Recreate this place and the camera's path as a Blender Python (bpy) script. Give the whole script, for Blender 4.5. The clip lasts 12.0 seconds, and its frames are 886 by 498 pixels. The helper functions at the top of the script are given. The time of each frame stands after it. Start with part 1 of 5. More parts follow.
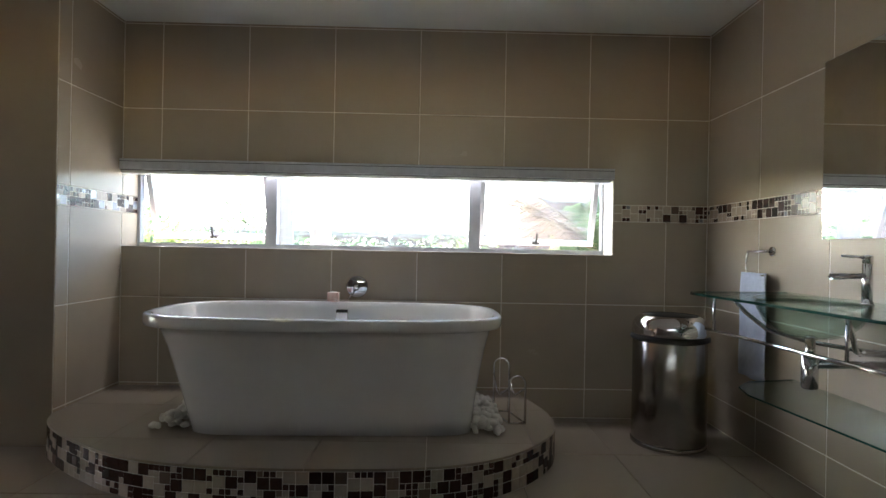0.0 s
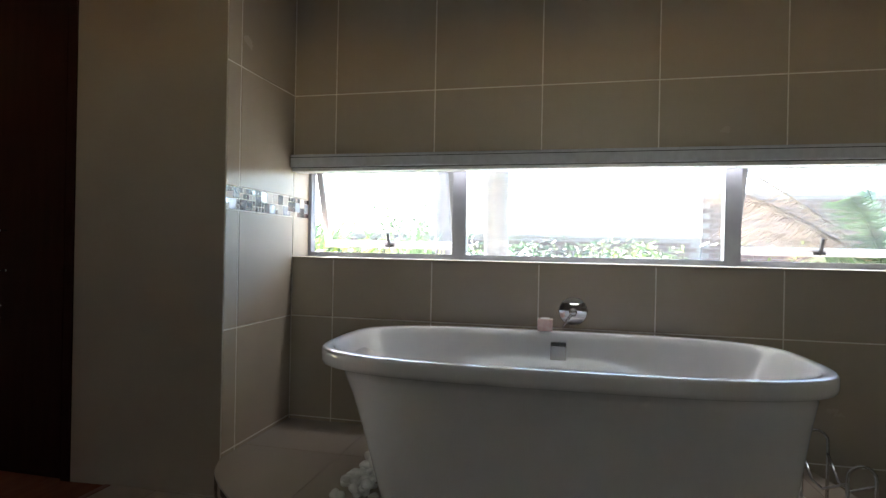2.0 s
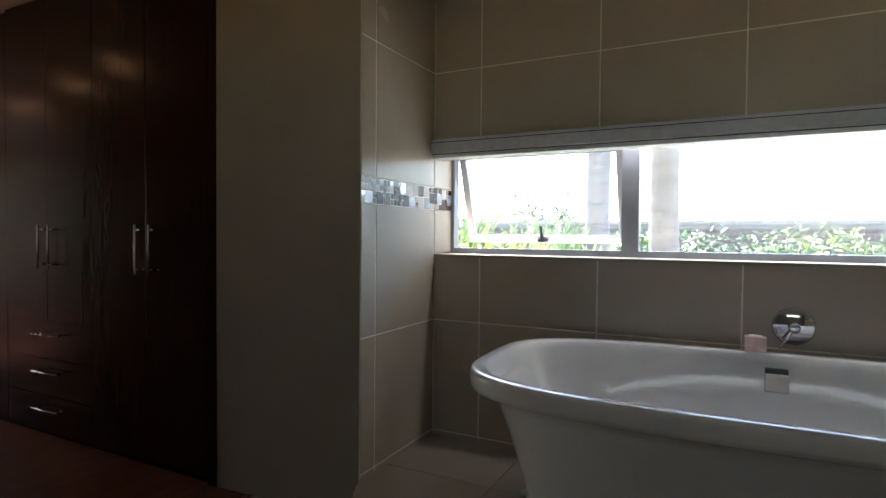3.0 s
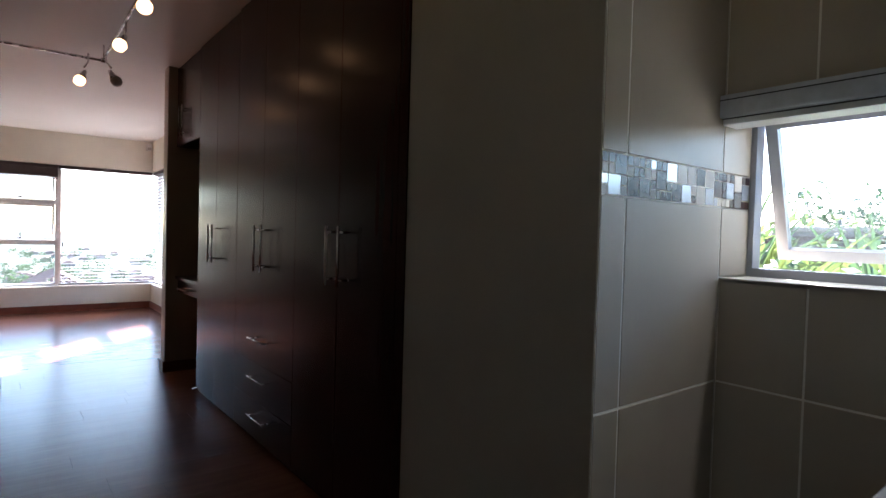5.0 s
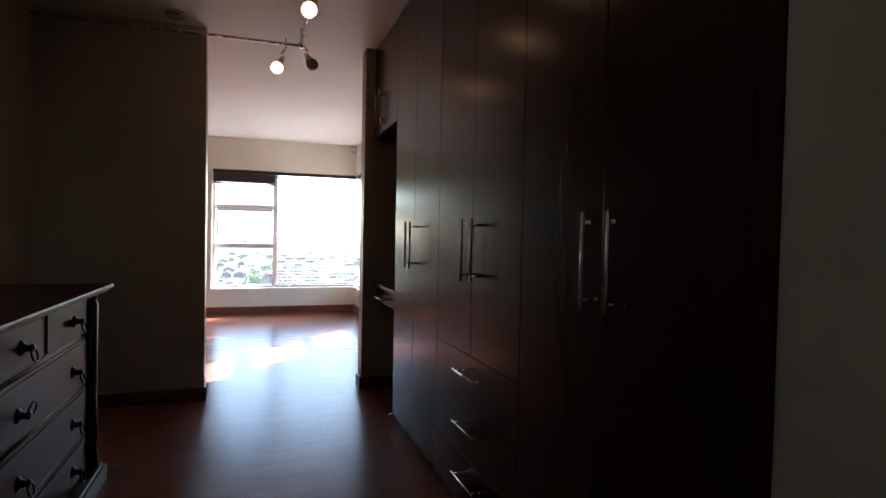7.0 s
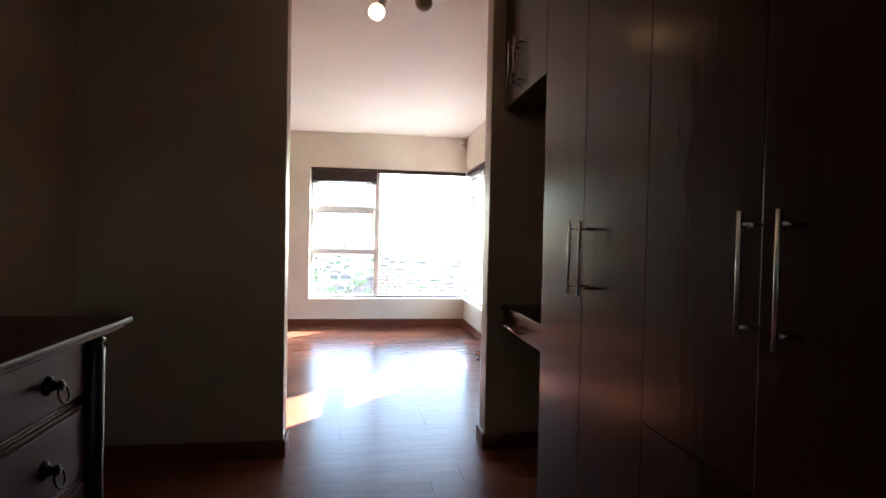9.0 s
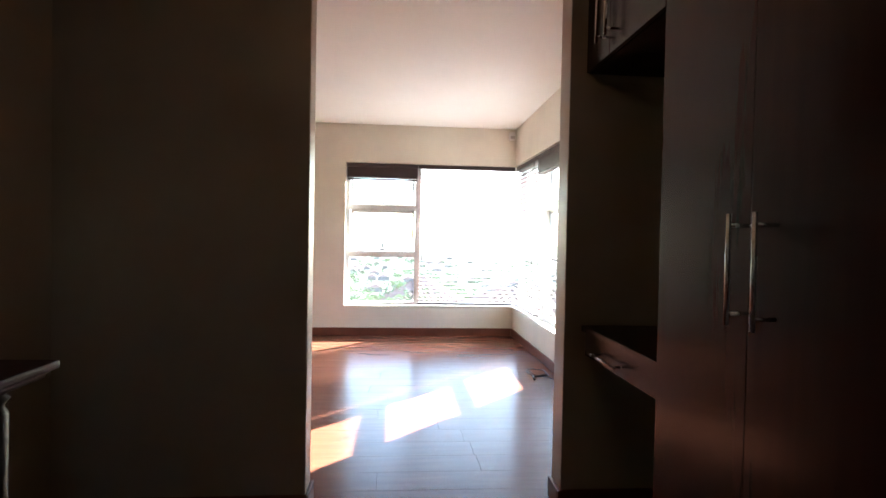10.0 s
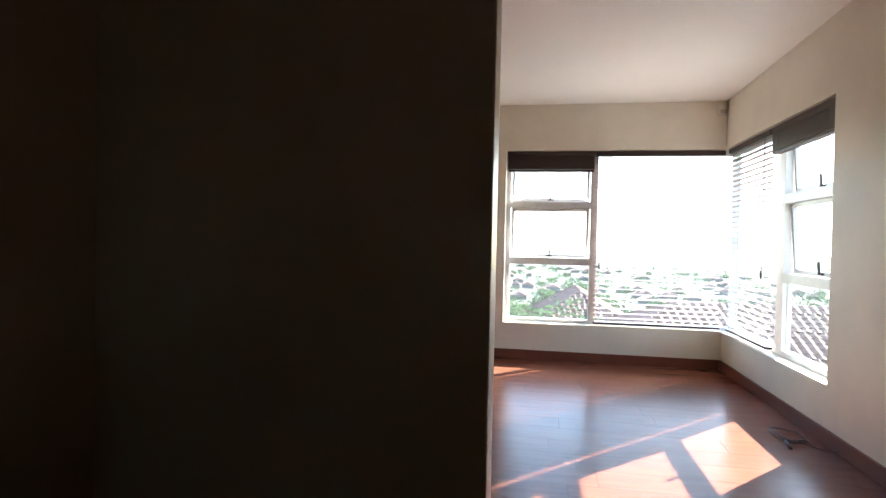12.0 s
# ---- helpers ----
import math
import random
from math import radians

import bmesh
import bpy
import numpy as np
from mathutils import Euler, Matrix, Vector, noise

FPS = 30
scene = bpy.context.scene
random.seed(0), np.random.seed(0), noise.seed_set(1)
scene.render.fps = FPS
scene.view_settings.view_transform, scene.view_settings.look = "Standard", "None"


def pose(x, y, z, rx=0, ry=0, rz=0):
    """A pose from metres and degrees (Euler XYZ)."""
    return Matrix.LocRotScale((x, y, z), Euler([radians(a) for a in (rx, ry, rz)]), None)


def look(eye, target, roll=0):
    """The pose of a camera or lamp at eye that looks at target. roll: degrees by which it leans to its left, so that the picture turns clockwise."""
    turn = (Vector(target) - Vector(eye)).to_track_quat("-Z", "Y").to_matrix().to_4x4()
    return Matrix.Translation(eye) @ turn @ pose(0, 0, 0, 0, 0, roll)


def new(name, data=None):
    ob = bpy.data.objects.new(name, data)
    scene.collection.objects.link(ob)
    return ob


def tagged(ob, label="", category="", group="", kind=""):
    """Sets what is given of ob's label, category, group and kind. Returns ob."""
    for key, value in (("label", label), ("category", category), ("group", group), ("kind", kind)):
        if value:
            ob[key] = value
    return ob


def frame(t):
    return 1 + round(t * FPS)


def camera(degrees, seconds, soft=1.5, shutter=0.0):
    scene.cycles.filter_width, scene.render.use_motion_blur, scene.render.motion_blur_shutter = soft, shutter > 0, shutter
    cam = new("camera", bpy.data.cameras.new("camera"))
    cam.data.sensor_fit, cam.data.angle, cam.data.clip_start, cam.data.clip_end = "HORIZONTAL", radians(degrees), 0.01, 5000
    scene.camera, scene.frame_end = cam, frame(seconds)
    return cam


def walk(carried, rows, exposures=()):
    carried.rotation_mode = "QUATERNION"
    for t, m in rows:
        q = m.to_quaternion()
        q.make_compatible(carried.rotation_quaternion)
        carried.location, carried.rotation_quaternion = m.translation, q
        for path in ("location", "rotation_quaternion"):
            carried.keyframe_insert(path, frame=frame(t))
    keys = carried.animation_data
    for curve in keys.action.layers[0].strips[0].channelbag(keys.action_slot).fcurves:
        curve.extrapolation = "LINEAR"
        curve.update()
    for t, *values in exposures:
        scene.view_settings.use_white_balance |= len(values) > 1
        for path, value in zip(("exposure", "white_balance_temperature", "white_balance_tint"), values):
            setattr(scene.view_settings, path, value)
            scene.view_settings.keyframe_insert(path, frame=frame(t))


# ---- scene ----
cam = camera(77.1, 12.0)
PATH = [
    (0, (0.521, 0.106, 1.083), (0.55, 2.106, 1.081), 1.12),
    (0.5, (0.448, 0.296, 1.102), (0.429, 2.296, 1.098), 1.07),
    (1, (0.313, 0.499, 1.115), (0.171, 2.494, 1.105), 1.05),
    (1.5, (0.147, 0.692, 1.122), (-0.122, 2.674, 1.115), 0.95),
    (2, (0.007, 0.893, 1.121), (-0.44, 2.843, 1.119), 1.12),
    (2.5, (-0.09, 1.095, 1.129), (-0.788, 2.969, 1.12), 1.12),
    (2.7, (-0.136, 1.156, 1.152), (-0.921, 2.995, 1.124), 0.86),
    (4.3, (-0.416, 1.83, 1.149), (-1.816, 3.258, 1.101), 1.13),
    (4.5, (-0.467, 1.861, 1.168), (-1.924, 3.23, 1.12), 1.62),
    (5, (-0.665, 1.951, 1.17), (-2.235, 3.189, 1.118), 1.63),
    (5.5, (-0.864, 2.046, 1.181), (-2.531, 3.149, 1.116), 1.21),
    (6, (-1.115, 2.163, 1.144), (-2.884, 3.094, 1.09), 1.05),
    (6.5, (-1.305, 2.173, 1.135), (-3.149, 2.946, 1.078), 1.05),
    (7, (-1.559, 2.213, 1.13), (-3.45, 2.86, 1.077), 1.16),
    (9, (-2.64, 2.278, 1.135), (-4.617, 2.58, 1.088), 1.15),
    (9.5, (-2.96, 2.283, 1.125), (-4.946, 2.51, 1.076), 1.27),
    (10, (-3.277, 2.262, 1.13), (-5.269, 2.431, 1.086), 1.12),
    (10.5, (-3.53, 2.257, 1.145), (-5.526, 2.375, 1.097), 0.87),
    (11, (-3.827, 2.235, 1.15), (-5.827, 2.249, 1.103), 0.79),
    (11.5, (-4.093, 2.14, 1.114), (-6.087, 1.984, 1.076), 1.21),
    (12, (-4.328, 2.019, 1.086), (-6.298, 1.675, 1.058), 1.25),
]
EXPOSURE = ((0.0, 4.35, 6500, 20), (2.7, 3.9, 6450, 19), (4.5, 3.25, 6050, 19), (5.5, 3.25, 5900, 18), (7.0, 3.55, 5900, 15), (9.3, 4.1, 6150, 12), (10.5, 3.75, 6250, 12), (12.0, 3.25, 6250, 11))
walk(cam, [(t, look(eye, target, roll)) for t, eye, target, roll in PATH], EXPOSURE)
# ---- world, sun, exposure ----
SUN_DIR = Vector((1.04, -1.0, -0.885)).normalized()
world = bpy.data.worlds.new("world")
scene.world = world
world.use_nodes = True
_n = world.node_tree.nodes
_sky = _n.new("ShaderNodeTexSky")
_sky.sky_type = "NISHITA"
_sky.sun_disc = False
_sky.sun_elevation = math.asin(-SUN_DIR.z)
_sky.sun_rotation = math.atan2(-SUN_DIR.x, -SUN_DIR.y)
_sky.air_density, _sky.dust_density = 1.0, 0.6
world.node_tree.links.new(_sky.outputs[0], _n["Background"].inputs[0])
_n["Background"].inputs[1].default_value = 0.15
sun_data = bpy.data.lights.new("sun", "SUN")
sun_data.energy, sun_data.angle, sun_data.color = 5.0, radians(0.6), (1.0, 0.95, 0.87)
sun = new("sun", sun_data)
sun.rotation_mode = "QUATERNION"
sun.rotation_quaternion = SUN_DIR.to_track_quat("-Z", "Y")


# Added fill lamp hidden behind the blind headbox, in place of sky light.
day_data = bpy.data.lights.new("window_daylight", "AREA")
day_data.shape, day_data.size, day_data.size_y = "RECTANGLE", 2.9, 0.065
day_data.energy, day_data.color = 0.38, (0.93, 0.96, 1.0)
day = new("window_daylight", day_data)
day.location = (0.09, 3.796, 1.572)
day.rotation_euler = (0, 0, 0)


# ---- materials ----
def mat(name, color, rough=0.5, metal=0.0, spec=0.5, c2=None, scale=6.0, detail=4.0, bump=0.0, bscale=60.0, vary=0.0, rvar=0.1, coat=0.0, stretch=(1, 1, 1), island=False, contrast=(0.35, 0.65), thin=0.0):
    m = bpy.data.materials.new(name)
    m.use_nodes = True
    t = m.node_tree
    N, L = t.nodes, t.links
    b = N["Principled BSDF"]
    b.inputs["Roughness"].default_value = rough
    b.inputs["Metallic"].default_value = metal
    b.inputs["Specular IOR Level"].default_value = spec
    b.inputs["Coat Weight"].default_value = coat
    b.inputs["Coat Roughness"].default_value = 0.06
    tc = N.new("ShaderNodeTexCoord")
    mp = N.new("ShaderNodeMapping")
    mp.inputs["Scale"].default_value = stretch
    L.new(tc.outputs["Object"], mp.inputs["Vector"])
    info = N.new("ShaderNodeObjectInfo")
    add = N.new("ShaderNodeVectorMath")
    add.operation = "MULTIPLY_ADD"
    comb = N.new("ShaderNodeCombineXYZ")
    for k in range(3):
        L.new(info.outputs["Random"], comb.inputs[k])
    L.new(comb.outputs[0], add.inputs[0])
    add.inputs[1].default_value = (17, 31, 23)
    L.new(mp.outputs[0], add.inputs[2])
    nz = N.new("ShaderNodeTexNoise")
    nz.inputs["Scale"].default_value = scale
    nz.inputs["Detail"].default_value = detail
    L.new(add.outputs[0], nz.inputs["Vector"])
    rp = N.new("ShaderNodeValToRGB")
    rp.color_ramp.elements[0].position, rp.color_ramp.elements[1].position = contrast
    rp.color_ramp.elements[0].color = (*color, 1)
    rp.color_ramp.elements[1].color = (*(c2 or [min(1, c * 1.12) for c in color]), 1)
    L.new(nz.outputs[0], rp.inputs[0])
    out = rp.outputs[0]
    if vary:
        hsv = N.new("ShaderNodeHueSaturation")
        mr = N.new("ShaderNodeMapRange")
        mr.inputs["To Min"].default_value, mr.inputs["To Max"].default_value = 1 - vary, 1 + vary
        if island:
            geo = N.new("ShaderNodeNewGeometry")
            L.new(geo.outputs["Random Per Island"], mr.inputs[0])
        else:
            L.new(info.outputs["Random"], mr.inputs[0])
        L.new(mr.outputs[0], hsv.inputs["Value"])
        L.new(out, hsv.inputs["Color"])
        out = hsv.outputs[0]
    L.new(out, b.inputs["Base Color"])
    n2 = N.new("ShaderNodeTexNoise")
    n2.inputs["Scale"].default_value = bscale
    n2.inputs["Detail"].default_value = 5
    L.new(add.outputs[0], n2.inputs["Vector"])
    mr2 = N.new("ShaderNodeMapRange")
    mr2.inputs["To Min"].default_value, mr2.inputs["To Max"].default_value = max(0.02, rough * (1 - rvar)), min(1, rough * (1 + rvar))
    L.new(nz.outputs[0], mr2.inputs[0])
    L.new(mr2.outputs[0], b.inputs["Roughness"])
    if bump:
        bp = N.new("ShaderNodeBump")
        bp.inputs["Strength"].default_value = bump
        bp.inputs["Distance"].default_value = 0.004
        L.new(n2.outputs[0], bp.inputs["Height"])
        L.new(bp.outputs[0], b.inputs["Normal"])
    if thin:
        tl, mx = N.new("ShaderNodeBsdfTranslucent"), N.new("ShaderNodeMixShader")
        gm = N.new("ShaderNodeMix")
        gm.data_type, gm.blend_type = "RGBA", "MULTIPLY"
        gm.inputs[0].default_value = 1.0
        L.new(out, gm.inputs[6])
        gm.inputs[7].default_value = (1.5, 1.6, 1.5, 1)
        L.new(gm.outputs[2], tl.inputs[0])
        mx.inputs[0].default_value = thin
        L.new(b.outputs[0], mx.inputs[1])
        L.new(tl.outputs[0], mx.inputs[2])
        L.new(mx.outputs[0], N["Material Output"].inputs[0])
    return m


def glass_mat(name, tint, gloss=0.05, rough=0.0, haze=0.0):
    m = bpy.data.materials.new(name)
    m.use_nodes = True
    t = m.node_tree
    N, L = t.nodes, t.links
    N.remove(N["Principled BSDF"])
    tr, gl, lw = N.new("ShaderNodeBsdfTransparent"), N.new("ShaderNodeBsdfGlossy"), N.new("ShaderNodeLayerWeight")
    pw, fr = N.new("ShaderNodeMath"), N.new("ShaderNodeMath")
    pw.operation, fr.operation = "POWER", "MULTIPLY_ADD"
    L.new(lw.outputs["Facing"], pw.inputs[0])
    pw.inputs[1].default_value = 4.0
    L.new(pw.outputs[0], fr.inputs[0])
    fr.inputs[1].default_value, fr.inputs[2].default_value = 0.6, gloss * 0.6
    tr.inputs[0].default_value = (*tint, 1)
    gl.inputs["Roughness"].default_value = rough
    mx = N.new("ShaderNodeMixShader")
    L.new(fr.outputs[0], mx.inputs[0])
    L.new(tr.outputs[0], mx.inputs[1])
    L.new(gl.outputs[0], mx.inputs[2])
    last = mx.outputs[0]
    if haze:
        df, m2 = N.new("ShaderNodeBsdfTranslucent"), N.new("ShaderNodeMixShader")
        df.inputs[0].default_value = (0.9, 0.9, 0.9, 1)
        m2.inputs[0].default_value = haze
        L.new(last, m2.inputs[1])
        L.new(df.outputs[0], m2.inputs[2])
        last = m2.outputs[0]
    L.new(last, N["Material Output"].inputs[0])
    return m


def lamp_mat(name, color, strength):
    m = bpy.data.materials.new(name)
    m.use_nodes = True
    b = m.node_tree.nodes["Principled BSDF"]
    b.inputs["Base Color"].default_value = (0.9, 0.9, 0.85, 1)
    b.inputs["Emission Color"].default_value = (*color, 1)
    b.inputs["Emission Strength"].default_value = strength
    return m


M_TILE = mat("wall_tile", (0.405, 0.345, 0.272), 0.27, c2=(0.45, 0.384, 0.305), scale=5, detail=6, contrast=(0.1, 0.9), vary=0.02, rvar=0.03)
M_FLOORTILE = mat("floor_tile", (0.30, 0.252, 0.198), 0.3, c2=(0.335, 0.283, 0.222), scale=4, detail=6, contrast=(0.1, 0.9), vary=0.02, rvar=0.04)
M_GROUT = mat("pale_grout", (0.72, 0.68, 0.60), 0.85, scale=20, bump=0.3)
M_GROUT_D = mat("floor_grout", (0.16, 0.145, 0.12), 0.9, scale=20)
M_MOS = [
    mat("mosaic_brown", (0.045, 0.020, 0.015), 0.22, vary=0.2, c2=(0.06, 0.030, 0.024), scale=40),
    mat("mosaic_taupe", (0.17, 0.125, 0.10), 0.22, vary=0.25, scale=40),
    mat("mosaic_cream", (0.46, 0.39, 0.32), 0.25, vary=0.12, scale=40),
    mat("mosaic_silver", (0.50, 0.52, 0.56), 0.18, metal=0.6, vary=0.15, scale=40),
]
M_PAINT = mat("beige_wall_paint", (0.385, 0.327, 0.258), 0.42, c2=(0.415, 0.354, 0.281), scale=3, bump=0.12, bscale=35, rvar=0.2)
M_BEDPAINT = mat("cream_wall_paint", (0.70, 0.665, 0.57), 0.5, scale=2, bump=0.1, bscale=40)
M_CEIL = mat("ceiling_paint", (0.83, 0.85, 0.82), 0.55, c2=(0.86, 0.88, 0.85), scale=1.5, bump=0.15, bscale=6)
M_WOOD = mat("dark_wenge_board", (0.028, 0.009, 0.007), 0.24, c2=(0.033, 0.011, 0.0085), scale=5, stretch=(6, 6, 0.5), bump=0.015, bscale=25, vary=0.06, rvar=0.1, spec=0.19)
M_CHEST = mat("dark_cherry_wood", (0.040, 0.015, 0.016), 0.42, spec=0.09, c2=(0.054, 0.020, 0.020), scale=5, stretch=(1, 6, 6), bump=0.06, bscale=25, rvar=0.2)
M_CHESTB = mat("black_stained_wood", (0.010, 0.007, 0.006), 0.4, scale=6)
M_PLANK = mat("laminate_plank", (0.165, 0.060, 0.036), 0.25, c2=(0.20, 0.076, 0.045), scale=3, stretch=(9, 1, 1), vary=0.02, rvar=0.08, spec=0.15)
M_SKIRT = mat("skirting_wood", (0.135, 0.045, 0.027), 0.45, spec=0.3, c2=(0.17, 0.058, 0.034), scale=5)
M_GAP = mat("dark_gap", (0.02, 0.012, 0.01), 0.8)
M_ACRYL = mat("bath_acrylic", (0.66, 0.655, 0.65), 0.12, scale=3, rvar=0.2, coat=0.3)
M_CHROME = mat("chrome", (0.62, 0.62, 0.64), 0.07, metal=1.0, scale=15)
M_STEEL = mat("brushed_steel", (0.55, 0.54, 0.53), 0.27, metal=1.0, scale=30, stretch=(1, 1, 0.1), bump=0.02)
M_BINSTEEL = mat("bin_steel", (0.36, 0.34, 0.32), 0.2, metal=1.0, scale=3, rvar=0.08)
M_BLACK = mat("black_plastic", (0.015, 0.015, 0.015), 0.4)
M_ALU = mat("aluminium_frame", (0.30, 0.31, 0.335), 0.38, metal=0.55, scale=12)
M_ALUW = mat("pale_aluminium_frame", (0.62, 0.62, 0.62), 0.4, metal=0.3, scale=12)
M_ALUG = mat("grey_aluminium_sash", (0.36, 0.36, 0.365), 0.4, metal=0.4, scale=12)
M_BLINDBOX = mat("blind_fabric", (0.50, 0.52, 0.56), 0.6, scale=30, bump=0.1)
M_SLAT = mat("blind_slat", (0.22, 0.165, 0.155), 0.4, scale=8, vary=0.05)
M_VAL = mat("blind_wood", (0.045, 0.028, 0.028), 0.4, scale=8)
M_PANE = glass_mat("window_glass", (0.93, 0.96, 0.95))
# Translucent haze stands in for outdoor glare and distance; bath sashes also dusty.
M_HAZE = glass_mat("dusty_glare_glass", (0.90, 0.93, 0.92), haze=0.028)
M_HAZEB = glass_mat("haze_veil_glass", (0.92, 0.95, 0.94), haze=0.009)
M_VGLASS = glass_mat("green_vanity_glass", (0.86, 0.94, 0.91), gloss=0.09)
M_VEDGE = mat("glass_edge", (0.008, 0.05, 0.038), 0.1)
M_MIRROR = mat("mirror", (0.88, 0.9, 0.89), 0.02, metal=1.0, rvar=0.0)
M_TOWEL = mat("blue_towel", (0.50, 0.56, 0.70), 0.95, c2=(0.56, 0.62, 0.76), scale=40, bump=0.9, bscale=220)
M_PEBBLE = mat("white_pebble", (0.62, 0.61, 0.57), 0.6, c2=(0.75, 0.74, 0.70), scale=14, vary=0.12, bump=0.1)
M_WAX = mat("candle_glass", (0.78, 0.50, 0.45), 0.25, c2=(0.88, 0.68, 0.62), scale=30)
M_CABLE = mat("cable_rubber", (0.05, 0.02, 0.015), 0.5)
M_SENSOR = mat("white_plastic", (0.72, 0.71, 0.67), 0.4)
M_BULB = lamp_mat("lit_lamp_glass", (1.0, 0.55, 0.24), 0.6)
M_GLOFF = mat("frosted_lamp_glass", (0.45, 0.43, 0.38), 0.35)
M_IRON = mat("dark_iron", (0.02, 0.018, 0.017), 0.35, metal=0.7)
M_BRICK = mat("brick", (0.11, 0.075, 0.062), 0.85, c2=(0.15, 0.105, 0.085), scale=12, bump=0.4, vary=0.25)
M_MORTAR = mat("mortar", (0.19, 0.17, 0.155), 0.9)
M_PLASTER = mat("outside_plaster", (0.26, 0.23, 0.20), 0.85, scale=3, bump=0.3)
M_TRUNK = mat("palm_bark", (0.085, 0.085, 0.095), 0.9, c2=(0.14, 0.14, 0.15), scale=5, stretch=(1, 1, 5), bump=0.8, bscale=25)
M_LEAF = mat("leaf_green", (0.035, 0.06, 0.028), 0.5, c2=(0.06, 0.10, 0.042), scale=4, vary=0.35, island=True, thin=0.3)
M_LEAFY = mat("leaf_yellow_green", (0.065, 0.105, 0.035), 0.5, c2=(0.13, 0.16, 0.045), scale=4, vary=0.35, island=True, thin=0.3)
M_LEAFD = mat("leaf_dark", (0.022, 0.045, 0.02), 0.5, c2=(0.04, 0.07, 0.03), scale=4, vary=0.4, island=True, thin=0.3)
M_LEAFR = mat("leaf_red", (0.10, 0.03, 0.035), 0.5, vary=0.35, island=True, thin=0.3)
M_DRY = mat("dry_frond", (0.13, 0.09, 0.07), 0.8, c2=(0.20, 0.15, 0.115), scale=4, vary=0.3, island=True, thin=0.3)
M_ROOF = mat("roof_tile", (0.115, 0.058, 0.046), 0.85, c2=(0.155, 0.088, 0.070), scale=5, vary=0.25, bump=0.2)
M_ROOFB = mat("roof_underlay", (0.07, 0.05, 0.045), 0.9)
M_FARWALL = mat("far_house_wall", (0.09, 0.088, 0.085), 0.9, vary=0.3)
M_GROUND = mat("dry_ground", (0.085, 0.085, 0.06), 0.95, c2=(0.045, 0.065, 0.035), scale=0.25, detail=8, contrast=(0.4, 0.6))


# ---- mesh helpers ----
def box(bm, x0, x1, y0, y1, z0, z1, bevel=0.0):
    lo = (min(x0, x1), min(y0, y1), min(z0, z1))
    hi = (max(x0, x1), max(y0, y1), max(z0, z1))
    v = [bm.verts.new((hi[0] if i & 1 else lo[0], hi[1] if i & 2 else lo[1], hi[2] if i & 4 else lo[2])) for i in range(8)]
    fs = [bm.faces.new([v[i] for i in q]) for q in ((0, 2, 3, 1), (4, 5, 7, 6), (0, 1, 5, 4), (2, 6, 7, 3), (0, 4, 6, 2), (1, 3, 7, 5))]
    if bevel:
        es = list({e for f in fs for e in f.edges})
        bmesh.ops.bevel(bm, geom=es, offset=bevel, segments=2, profile=0.6, affect="EDGES")
    return bm


def boxes(*rows, bevel=0.0):
    bm = bmesh.new()
    for r in rows:
        box(bm, *r, bevel=bevel)
    return bm


def rings(bm, loops, cap0=True, cap1=True, closed=True):
    vs = [[bm.verts.new(p) for p in l] for l in loops]
    n = len(loops[0])
    for a, b in zip(vs, vs[1:]):
        for i in range(n if closed else n - 1):
            j = (i + 1) % n
            f = bm.faces.new((a[i], a[j], b[j], b[i]))
            f.smooth = True
    if cap0:
        bm.faces.new(vs[0][::-1])
    if cap1:
        bm.faces.new(vs[-1])
    return bm


def tube(bm, pts, r, seg=10, r1=None):
    pts = [Vector(p) for p in pts]
    loops = []
    up = None
    for i, p in enumerate(pts):
        d = (pts[min(i + 1, len(pts) - 1)] - pts[max(i - 1, 0)]).normalized()
        if up is None:
            up = d.orthogonal().normalized()
        up = (up - d * up.dot(d)).normalized()
        s = d.cross(up)
        rr = r if r1 is None else r + (r1 - r) * i / (len(pts) - 1)
        loops.append([p + up * math.cos(a) * rr + s * math.sin(a) * rr for a in (2 * math.pi * k / seg for k in range(seg))])
    return rings(bm, loops)


def lathe(bm, prof, c=(0, 0, 0), seg=32, axis="z", cap0=True, cap1=True):
    loops = []
    for r, h in prof:
        l = []
        for k in range(seg):
            a = 2 * math.pi * k / seg
            u, v = r * math.cos(a), r * math.sin(a)
            p = {"z": (u, v, h), "y": (u, h, -v), "x": (h, u, v)}[axis]
            l.append(Vector(p) + Vector(c))
        loops.append(l)
    return rings(bm, loops, cap0, cap1)


def arc(c, r, a0, a1, n, plane="xz"):
    out = []
    for k in range(n + 1):
        a = radians(a0 + (a1 - a0) * k / n)
        u, v = r * math.cos(a), r * math.sin(a)
        out.append(Vector(c) + Vector({"xz": (u, 0, v), "yz": (0, u, v), "xy": (u, v, 0)}[plane]))
    return out


def root_at(o):
    p = Vector((0, 0, 0))
    while o is not None:
        p += o.location
        o = o.parent
    return p


def finish(bm, name, material, shift):
    bmesh.ops.translate(bm, verts=bm.verts, vec=-shift)
    bmesh.ops.recalc_face_normals(bm, faces=bm.faces)
    me = bpy.data.meshes.new(name)
    bm.to_mesh(me)
    bm.free()
    me.materials.append(material)
    return me


def part(name, bm, material, parent, label=""):
    """One mesh under a thing or a part; bm is in world metres."""
    ob = new(name, finish(bm, name, material, root_at(parent)))
    ob.parent = parent
    return tagged(ob, label=label)


def thing(name, at, label, category, group=""):
    ob = new(name)
    ob.location = at
    ob.empty_display_size = 0.1
    return tagged(ob, label, category, group)


